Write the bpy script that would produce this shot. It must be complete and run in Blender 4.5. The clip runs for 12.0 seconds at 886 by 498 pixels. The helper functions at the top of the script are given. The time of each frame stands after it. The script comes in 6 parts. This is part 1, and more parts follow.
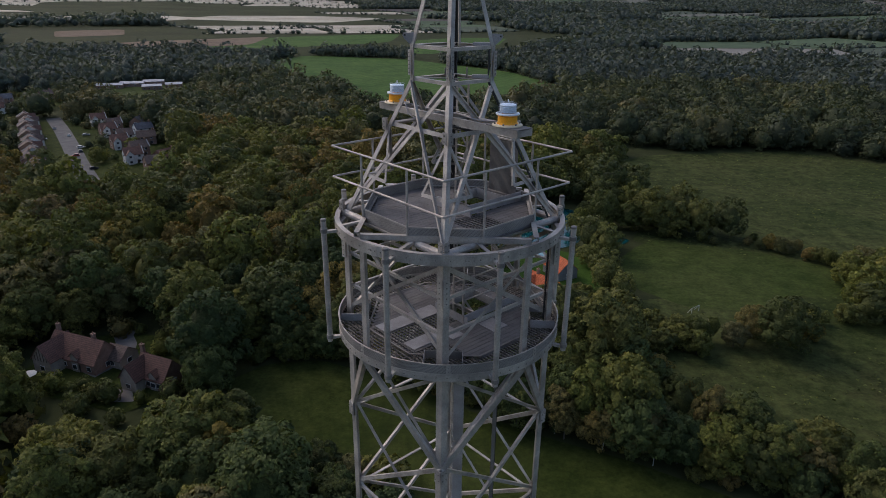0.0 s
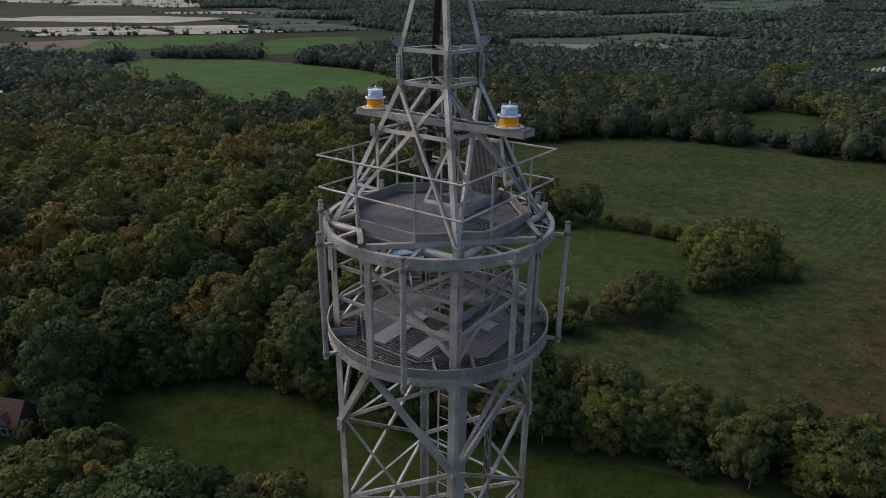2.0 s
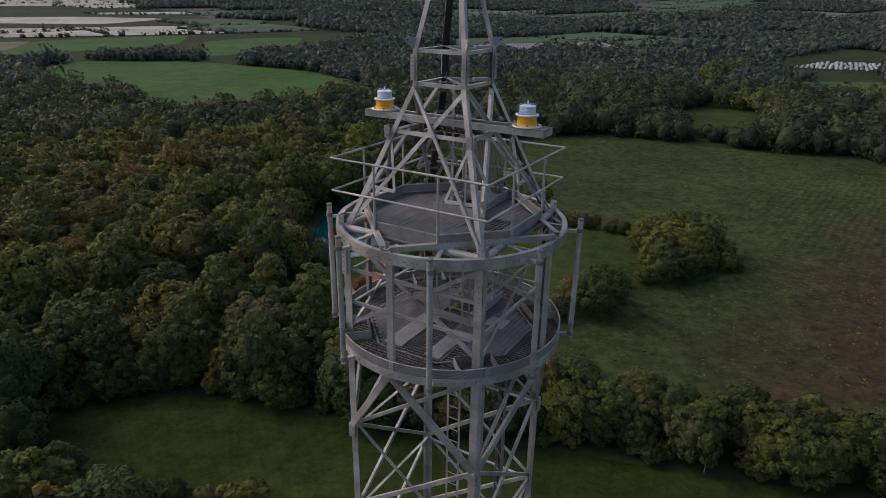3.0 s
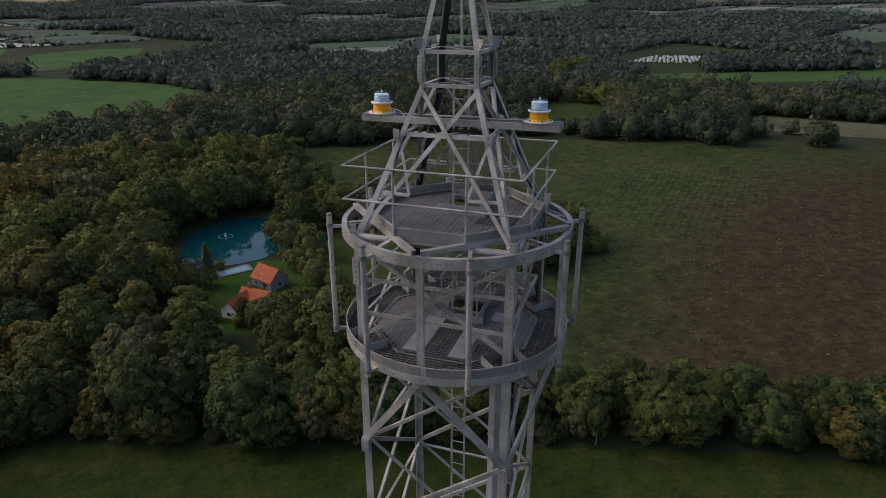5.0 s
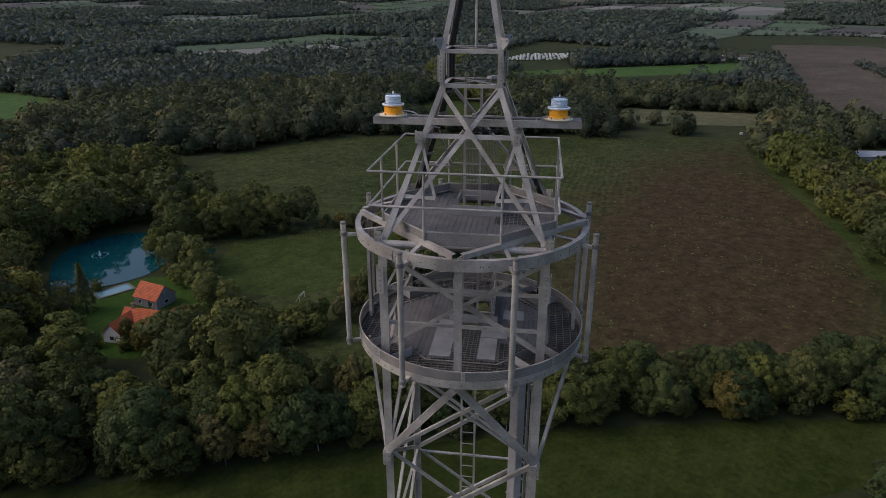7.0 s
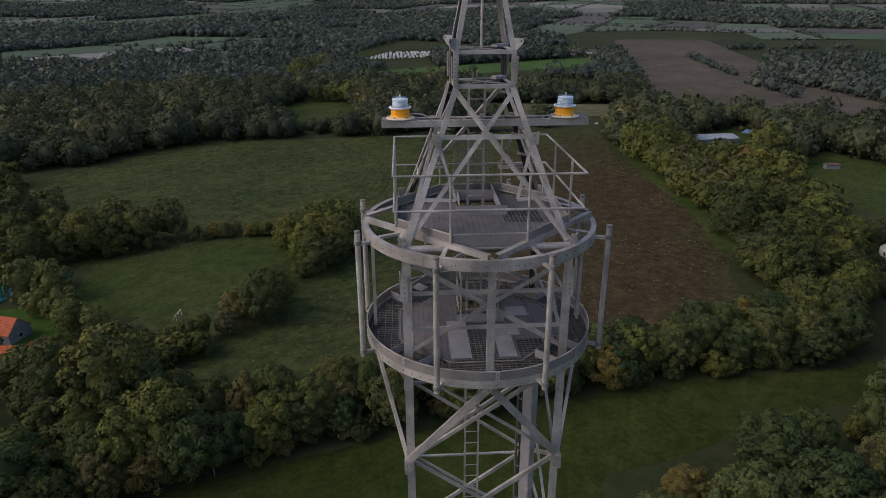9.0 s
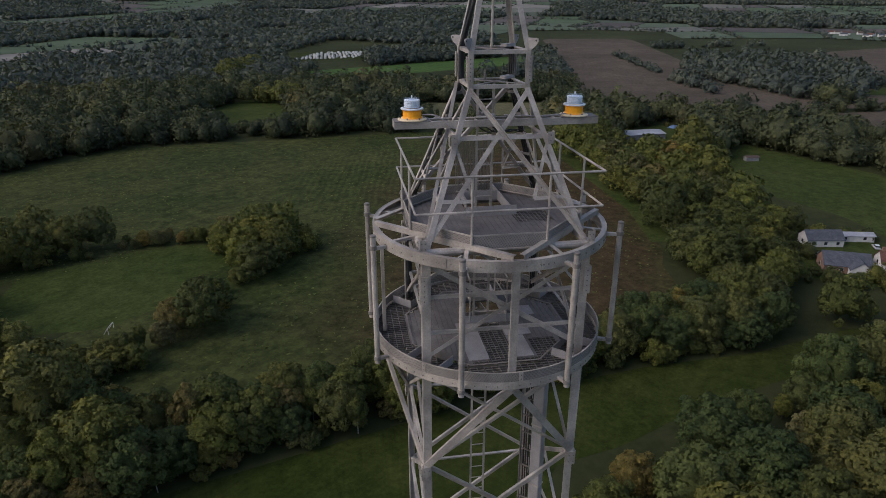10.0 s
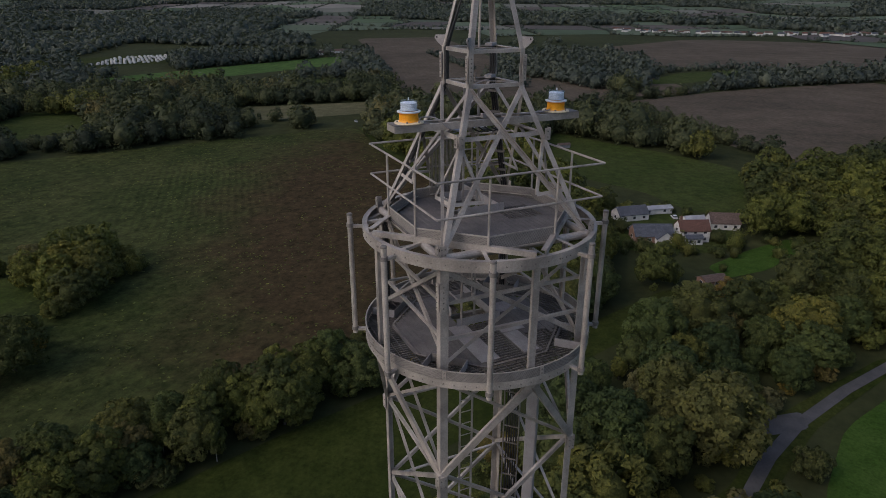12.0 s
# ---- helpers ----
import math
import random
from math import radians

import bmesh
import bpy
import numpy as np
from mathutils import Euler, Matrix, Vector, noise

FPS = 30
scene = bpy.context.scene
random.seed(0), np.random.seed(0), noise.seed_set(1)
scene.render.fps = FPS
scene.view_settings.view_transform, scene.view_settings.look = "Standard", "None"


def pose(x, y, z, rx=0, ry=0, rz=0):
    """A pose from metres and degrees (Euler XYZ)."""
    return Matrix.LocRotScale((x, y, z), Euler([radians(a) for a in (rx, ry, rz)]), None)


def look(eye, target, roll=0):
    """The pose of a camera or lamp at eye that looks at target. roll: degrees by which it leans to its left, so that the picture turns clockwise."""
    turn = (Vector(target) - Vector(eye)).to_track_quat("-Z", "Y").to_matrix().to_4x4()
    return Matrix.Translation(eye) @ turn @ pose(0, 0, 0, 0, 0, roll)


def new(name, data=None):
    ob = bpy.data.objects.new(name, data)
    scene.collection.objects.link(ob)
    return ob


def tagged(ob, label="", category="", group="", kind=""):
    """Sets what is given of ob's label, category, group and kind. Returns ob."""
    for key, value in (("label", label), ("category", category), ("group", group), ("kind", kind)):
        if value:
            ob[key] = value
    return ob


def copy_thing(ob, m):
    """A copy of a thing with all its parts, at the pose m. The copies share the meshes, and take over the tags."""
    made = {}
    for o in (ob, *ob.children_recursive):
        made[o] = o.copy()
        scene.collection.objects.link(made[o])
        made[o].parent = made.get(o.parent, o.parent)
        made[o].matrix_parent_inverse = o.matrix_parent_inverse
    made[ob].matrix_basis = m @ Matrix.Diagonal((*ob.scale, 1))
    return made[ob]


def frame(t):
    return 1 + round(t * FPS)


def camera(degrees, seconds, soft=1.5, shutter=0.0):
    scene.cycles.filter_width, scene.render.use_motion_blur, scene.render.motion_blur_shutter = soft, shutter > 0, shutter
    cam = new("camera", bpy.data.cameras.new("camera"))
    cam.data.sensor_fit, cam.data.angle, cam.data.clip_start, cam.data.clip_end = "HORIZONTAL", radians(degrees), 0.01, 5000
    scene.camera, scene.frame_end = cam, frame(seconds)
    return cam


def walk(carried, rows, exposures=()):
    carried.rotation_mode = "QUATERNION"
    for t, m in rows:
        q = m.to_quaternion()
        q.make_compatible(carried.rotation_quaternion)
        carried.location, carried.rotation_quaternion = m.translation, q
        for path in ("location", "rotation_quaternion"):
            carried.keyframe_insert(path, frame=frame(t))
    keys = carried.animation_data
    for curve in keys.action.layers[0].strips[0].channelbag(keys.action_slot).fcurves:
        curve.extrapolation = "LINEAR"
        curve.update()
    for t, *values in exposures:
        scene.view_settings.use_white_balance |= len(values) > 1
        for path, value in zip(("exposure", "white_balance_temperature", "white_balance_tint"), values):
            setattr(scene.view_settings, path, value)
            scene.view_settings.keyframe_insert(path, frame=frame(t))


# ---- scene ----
cam = camera(68.8, 12.0, soft=0.7)
PATH = [
    (0, (0.466, -11.626, 84.661), (0.366, -9.772, 83.919), 0.7),
    (0.5, (-0.1, -11.597, 84.681), (-0.095, -9.741, 83.938), 0.6),
    (1, (-0.717, -11.569, 84.683), (-0.597, -9.715, 83.941), 0.6),
    (1.5, (-1.259, -11.517, 84.686), (-1.047, -9.671, 83.945), 0.7),
    (2, (-1.838, -11.398, 84.699), (-1.535, -9.565, 83.958), 0.8),
    (2.5, (-2.406, -11.333, 84.715), (-2.025, -9.515, 83.973), 0.6),
    (3, (-2.984, -11.179, 84.696), (-2.534, -9.376, 83.957), 0.8),
    (5, (-5.372, -10.281, 84.618), (-4.551, -8.608, 83.892), 0.0),
    (5.5, (-5.827, -9.936, 84.624), (-4.957, -8.288, 83.898), 0.1),
    (6, (-6.406, -9.695, 84.639), (-5.461, -8.089, 83.913), 0.1),
    (6.5, (-6.866, -9.284, 84.623), (-5.835, -7.732, 83.896), 0.0),
    (7, (-7.31, -8.888, 84.597), (-6.197, -7.393, 83.871), 0.0),
    (9, (-9.079, -7.145, 84.63), (-7.686, -5.909, 83.901), -0.2),
    (9.5, (-9.48, -6.602, 84.63), (-8.025, -5.439, 83.901), -0.1),
    (10, (-9.821, -6.004, 84.626), (-8.309, -4.918, 83.896), -0.0),
    (10.5, (-10.128, -5.38, 84.606), (-8.553, -4.388, 83.875), 0.1),
    (11, (-10.425, -4.7, 84.596), (-8.781, -3.827, 83.866), 0.1),
    (11.5, (-10.679, -4.007, 84.592), (-8.976, -3.254, 83.863), 0.1),
    (12, (-10.977, -3.305, 84.611), (-9.228, -2.667, 83.881), 0.1),
]
walk(cam, [(t, look(eye, target, roll)) for t, eye, target, roll in PATH],
     [(0, 0.05, 6200, 15), (3, 0.02, 6200, 15), (6.5, -0.05, 6200, 15), (9.5, -0.03, 6200, 15), (11, -0.1, 6200, 15), (11.5, -0.22, 6200, 15), (12, -0.42, 6200, 15)])

# ---- world, sun ----
world = bpy.data.worlds.new("overcast_evening")
world.use_nodes = True
scene.world = world
wn = world.node_tree
sky = wn.nodes.new("ShaderNodeTexSky")
sky.sky_type = "NISHITA"
sky.sun_disc = False
SUN_ELEVATION, SUN_AZIMUTH = radians(40), radians(-54)  # azimuth clockwise from +y
sky.sun_elevation, sky.sun_rotation = SUN_ELEVATION, SUN_AZIMUTH
sky.dust_density = 3.0
wn.links.new(sky.outputs[0], wn.nodes["Background"].inputs[0])
wn.nodes["Background"].inputs[1].default_value = 0.15
sun = new("sun", bpy.data.lights.new("sun", "SUN"))
sun.data.energy, sun.data.angle, sun.data.color = 0.6, radians(30), (1.0, 0.88, 0.8)
sun_way = Vector((math.sin(SUN_AZIMUTH) * math.cos(SUN_ELEVATION), math.cos(SUN_AZIMUTH) * math.cos(SUN_ELEVATION), math.sin(SUN_ELEVATION)))
sun.matrix_world = look(sun_way * 300, (0, 0, 0))


# ---- materials ----
def material(name, rough=0.8, metal=0.0):
    m = bpy.data.materials.new(name)
    m.use_nodes = True
    b = m.node_tree.nodes["Principled BSDF"]
    b.inputs["Roughness"].default_value, b.inputs["Metallic"].default_value = rough, metal
    return m, m.node_tree, b


def noise_node(nt, scale, detail=4, rough=0.6, coords="Object"):
    co = nt.nodes.new("ShaderNodeTexCoord")
    n = nt.nodes.new("ShaderNodeTexNoise")
    n.inputs["Scale"].default_value, n.inputs["Detail"].default_value, n.inputs["Roughness"].default_value = scale, detail, rough
    nt.links.new(co.outputs[coords], n.inputs["Vector"])
    return n.outputs["Fac"]


def ramp(nt, fac, stops, mode="LINEAR"):
    r = nt.nodes.new("ShaderNodeValToRGB")
    r.color_ramp.interpolation = mode
    els = r.color_ramp.elements
    for k, (pos, col) in enumerate(stops):
        e = els[k] if k < 2 else els.new(pos)
        e.position, e.color = pos, (*col, 1)
    nt.links.new(fac, r.inputs[0])
    return r.outputs[0]


def mix(nt, fac, a, b, how="MIX"):
    m = nt.nodes.new("ShaderNodeMix")
    m.data_type, m.blend_type = "RGBA", how
    for sock, v in ((m.inputs[0], fac), (m.inputs[6], a), (m.inputs[7], b)):
        if isinstance(v, (int, float)):
            sock.default_value = v
        elif isinstance(v, tuple):
            sock.default_value = (*v, 1)
        else:
            nt.links.new(v, sock)
    return m.outputs[2]


def bump(nt, b, height, strength=0.3, distance=0.02):
    n = nt.nodes.new("ShaderNodeBump")
    n.inputs["Strength"].default_value, n.inputs["Distance"].default_value = strength, distance
    nt.links.new(height, n.inputs["Height"])
    nt.links.new(n.outputs[0], b.inputs["Normal"])


def two_tone(name, lo, hi, coarse, fine, rough=0.8, metal=0.0, relief=0.3, depth=0.02, coords="Object"):
    """A surface with stains at a coarse scale and grain at a fine one."""
    m, nt, b = material(name, rough, metal)
    big = ramp(nt, noise_node(nt, coarse, 4, coords=coords), [(0.35, lo), (0.68, hi)])
    small = noise_node(nt, fine, 5, 0.7, coords=coords)
    grain = ramp(nt, small, [(0.25, (0.72, 0.72, 0.72)), (0.75, (1.15, 1.15, 1.15))])
    nt.links.new(mix(nt, 1.0, big, grain, "MULTIPLY"), b.inputs["Base Color"])
    if relief:
        bump(nt, b, small, relief, depth)
    return m


STEEL = two_tone("galvanised_steel", (0.285, 0.258, 0.230), (0.60, 0.542, 0.475), 1.6, 34, 0.55, 0.25, 0.15, 0.004)
STEEL_DARK = two_tone("weathered_steel", (0.165, 0.150, 0.136), (0.265, 0.242, 0.214), 2.0, 45, 0.7, 0.15, 0.2, 0.004)
MESH_PLATE, nt_, b_ = material("diamond_mesh_plate", 0.7, 0.15)
turn_ = nt_.nodes.new("ShaderNodeMapping")
turn_.inputs["Rotation"].default_value = (0.6, 0.8, 0.4)
nt_.links.new(nt_.nodes.new("ShaderNodeTexCoord").outputs["Object"], turn_.inputs[0])
holes_ = nt_.nodes.new("ShaderNodeTexVoronoi")
holes_.inputs["Scale"].default_value, holes_.inputs["Randomness"].default_value = 52, 0.1
nt_.links.new(turn_.outputs[0], holes_.inputs["Vector"])
weave_ = ramp(nt_, holes_.outputs["Distance"], [(0.2, (0.12, 0.110, 0.10)), (0.55, (0.28, 0.256, 0.232))])
stain_ = ramp(nt_, noise_node(nt_, 2.5, 5, 0.7), [(0.3, (0.75, 0.75, 0.75)), (0.7, (1.2, 1.2, 1.2))])
nt_.links.new(mix(nt_, 1.0, weave_, stain_, "MULTIPLY"), b_.inputs["Base Color"])
DECK = two_tone("deck_planking", (0.115, 0.105, 0.099), (0.185, 0.170, 0.158), 2.5, 30, 0.8, 0.0, 0.4, 0.006)
GRATE = two_tone("dull_bar_grating", (0.10, 0.092, 0.084), (0.18, 0.165, 0.15), 3.0, 50, 0.75, 0.1, 0)
PLATE = two_tone("worn_chequer_plate", (0.30, 0.28, 0.27), (0.40, 0.38, 0.37), 3.0, 60, 0.7, 0.1, 0.3, 0.004)
CABLE = two_tone("black_cable", (0.02, 0.02, 0.02), (0.035, 0.035, 0.035), 5, 60, 0.5, 0, 0)
AMBER = two_tone("amber_plastic", (0.95, 0.37, 0.006), (1.0, 0.45, 0.012), 6, 80, 0.4, 0, 0)
CREAM = two_tone("cream_enamel", (0.72, 0.60, 0.38), (0.82, 0.72, 0.52), 6, 60, 0.5, 0, 0)
LENS_CORE = two_tone("silver_lens_core", (0.82, 0.86, 0.90), (0.93, 0.95, 0.97), 8, 60, 0.3, 0.0, 0)
GLASS, nt_, b_ = material("clear_lens", 0.1)
clear_ = nt_.nodes.new("ShaderNodeBsdfTransparent")
clear_.inputs[0].default_value = (0.90, 0.95, 1.0, 1)
gloss_ = nt_.nodes.new("ShaderNodeBsdfGlossy")
gloss_.inputs["Roughness"].default_value = 0.12
blend_ = nt_.nodes.new("ShaderNodeMixShader")
blend_.inputs[0].default_value = 0.12
nt_.links.new(clear_.outputs[0], blend_.inputs[1])
nt_.links.new(gloss_.outputs[0], blend_.inputs[2])
nt_.links.new(blend_.outputs[0], nt_.nodes["Material Output"].inputs[0])


# ---- mesh helpers ----
def mesh_object(name, verts, faces, mat, parent=None, label="", smooth=False):
    me = bpy.data.meshes.new(name)
    me.from_pydata([tuple(v) for v in verts], [], faces)
    me.materials.append(mat)
    if smooth:
        me.shade_smooth()
    ob = new(name, me)
    if parent:
        ob.parent = parent
    return tagged(ob, label)


def part(name, bm, mat, parent, label=""):
    bmesh.ops.recalc_face_normals(bm, faces=bm.faces)
    me = bpy.data.meshes.new(name)
    bm.to_mesh(me)
    bm.free()
    me.materials.append(mat)
    ob = new(name, me)
    if parent:
        ob.parent = parent
    return tagged(ob, label)


def extrude_profile(bm, p0, p1, outline, out):
    """Adds to bm a straight bar from p0 to p1 with the outline (x, y); y points along out."""
    p0, p1, out = Vector(p0), Vector(p1), Vector(out)
    way = (p1 - p0).normalized()
    ay = (out - way * out.dot(way))
    ay = ay.normalized() if ay.length > 1e-5 else way.orthogonal().normalized()
    ax = ay.cross(way)
    rings = [[bm.verts.new(p + ax * x + ay * y) for x, y in outline] for p in (p0, p1)]
    n = len(outline)
    for k in range(n):
        bm.faces.new((rings[0][k], rings[0][(k + 1) % n], rings[1][(k + 1) % n], rings[1][k]))
    bm.faces.new(rings[0][::-1])
    bm.faces.new(rings[1])


def outline_angle(w, t=0.012):
    """An angle section with its corner towards +y."""
    s = 0.70710678
    pts = [(0, 0), (w, 0), (w, t), (t, t), (t, w), (0, w)]
    return [((x - y) * s, -(x + y) * s + w * 0.35) for x, y in pts]


def outline_flat(w, t):
    return [(-w / 2, -t / 2), (w / 2, -t / 2), (w / 2, t / 2), (-w / 2, t / 2)]


def outline_flange(w, h, t=0.012):
    """An angle that lies flat against a face: one leg in the face, one sticking inwards."""
    return [(-w / 2, 0), (w / 2, 0), (w / 2, -t), (-w / 2 + t, -t), (-w / 2 + t, -h), (-w / 2, -h)]


def outline_round(r, n=10):
    return [(r * math.cos(2 * math.pi * k / n), r * math.sin(2 * math.pi * k / n)) for k in range(n)]


def outline_channel(w, h, t=0.012):
    """A channel, web of width w towards +y, flanges of depth h behind it."""
    return [(-w / 2, 0), (-w / 2, -h), (-w / 2 + t, -h), (-w / 2 + t, -t), (w / 2 - t, -t), (w / 2 - t, -h), (w / 2, -h), (w / 2, 0)]


def bar(name, p0, p1, outline, out, mat, parent, label=""):
    bm = bmesh.new()
    extrude_profile(bm, p0, p1, outline, out)
    return part(name, bm, mat, parent, label)


def box_bm(bm, c, d, turn=0.0):
    bmesh.ops.create_cube(bm, size=1, matrix=Matrix.Translation(c) @ Matrix.Rotation(turn, 4, "Z") @ Matrix.Diagonal((*d, 1)))


def lathe(bm, outline, n=24, centre=(0, 0, 0)):
    """Turns an outline of (radius, height) about z."""
    c = Vector(centre)
    rings = []
    for r, z in outline:
        rings.append([bm.verts.new(c + Vector((r * math.cos(a), r * math.sin(a), z))) for a in np.linspace(0, 2 * math.pi, n, endpoint=False)])
    for a, b in zip(rings, rings[1:]):
        for k in range(n):
            bm.faces.new((a[k], a[(k + 1) % n], b[(k + 1) % n], b[k]))
    return rings


def polar(r, degrees, z):
    return Vector((r * math.cos(radians(degrees)), r * math.sin(radians(degrees)), z))


# ---- the lattice tower ----
TOWER_X, TOWER_Y = -0.04, -0.02
Z_RING_TOP, Z_RING_LOW, Z_NODE = 80.77, 78.76, 76.40
R_LEG, R_RING_TOP, R_RING_LOW = 2.0, 2.15, 2.17
Z_BOX_LOW, Z_BOX_TOP, R_BOX = 83.20, 83.79, 0.705
CORNERS = (270, 180, 90, 0)     # the four legs, in degrees
tower = new("lattice_tower")
tower.location = (TOWER_X, TOWER_Y, 0)
tagged(tower, "tall grey galvanised steel lattice tower with two round platforms", "tower")


def leg_radius(z):
    """The legs stand straight near the top and spread towards the ground."""
    return R_LEG if z >= 66 else R_LEG + (66 - z) * 0.045


def plate_with_bolts(name, c, out, w, h, parent, rows=3, cols=1, thick=0.014):
    """A gusset plate facing out, with bolt heads."""
    c, out = Vector(c), Vector(out).normalized()
    bm = bmesh.new()
    turn = out.to_track_quat("Y", "Z").to_matrix().to_4x4()
    bmesh.ops.create_cube(bm, size=1, matrix=Matrix.Translation(c) @ turn @ Matrix.Diagonal((w, thick, h, 1)))
    ob = part(name, bm, STEEL, parent)
    bm = bmesh.new()
    for i in range(rows):
        for j in range(cols):
            off = Vector(((j - (cols - 1) / 2) * w * 0.55, thick * 0.9, ((i - (rows - 1) / 2) / max(rows, 1)) * h * 0.95))
            bmesh.ops.create_cone(bm, cap_ends=True, segments=6, radius1=0.013, radius2=0.011, depth=0.016,
                                  matrix=Matrix.Translation(c) @ turn @ Matrix.Translation(off) @ Matrix.Rotation(math.pi / 2, 4, "X"))
    bolts = tagged(part("bolting", bm, STEEL_DARK, ob), "", "", "", "stuff")
    return ob


# legs: straight, then leaning in to the waist, then the waist and the spire
for a in CORNERS:
    out = polar(1, a, 0)
    bar("leg", polar(leg_radius(66), a, 66), polar(R_LEG, a, 80.70), outline_angle(0.15, 0.016), out, STEEL, tower)
    bar("leg", polar(leg_radius(0), a, 0), polar(leg_radius(66), a, 66), outline_angle(0.24, 0.02), out, STEEL, tower)
    bar("pyramid_leg", polar(R_LEG, a, 80.62), polar(R_BOX, a, Z_BOX_LOW), outline_angle(0.09), out, STEEL, tower)
    bar("waist_post", polar(R_BOX, a, Z_BOX_LOW - 0.03), polar(R_BOX, a, Z_BOX_TOP + 0.02), outline_angle(0.085), out, STEEL, tower)
    bar("spire_leg", polar(R_BOX - 0.01, a, Z_BOX_TOP), polar(0.10, a, 85.95), outline_angle(0.085), out, STEEL, tower)
    side = polar(1, a + 90, 0)
    for s in (-1, 1):
        plate_with_bolts("gusset", polar(R_BOX + 0.035, a, (Z_BOX_LOW + Z_BOX_TOP) / 2) + side * s * 0.035, out + side * s, 0.07, 0.42, tower, 6)
        plate_with_bolts("gusset", polar(R_LEG + 0.06, a, 80.80) + side * s * 0.05, out + side * s, 0.11, 0.30, tower, 3, 2)
        plate_with_bolts("gusset", polar(R_LEG + 0.05, a, 80.05) + side * s * 0.05, out + side * s, 0.11, 0.5, tower, 5)
        plate_with_bolts("gusset", polar(R_LEG + 0.05, a, Z_NODE - 0.12) + side * s * 0.06, out + side * s, 0.15, 0.30, tower, 2, 2)
        plate_with_bolts("gusset", polar(1.20, a, 82.42) + side * s * 0.05, out + side * s, 0.1, 0.2, tower, 2)
    # lifting ear at the foot of each spire leg
    bm = bmesh.new()
    ear = [(0.0, -0.03), (0.10, 0.06), (0.14, 0.12), (0.12, 0.165), (0.06, 0.165), (-0.08, 0.17)]
    for s in (-0.009, 0.009):
        ring = [bm.verts.new(polar(R_BOX + 0.02 + x, a, Z_BOX_TOP + z + 0.03) + side * s) for x, z in ear]
        bm.faces.new(ring)
    lo, hi = list(bm.verts)[:6], list(bm.verts)[6:]
    for k in range(6):
        bm.faces.new((lo[k], lo[(k + 1) % 6], hi[(k + 1) % 6], hi[k]))
    lug = part("lifting_lug", bm, PLATE, tower, "pale flame-cut steel lug with an eye")
    bm = bmesh.new()
    bmesh.ops.create_cone(bm, cap_ends=True, segments=10, radius1=0.016, radius2=0.016, depth=0.022,
                          matrix=Matrix.Translation(polar(R_BOX + 0.115, a, Z_BOX_TOP + 0.155)) @ Matrix.Rotation(radians(a), 4, "Z") @ Matrix.Rotation(math.pi / 2, 4, "X"))
    part("eye", bm, CABLE, lug)

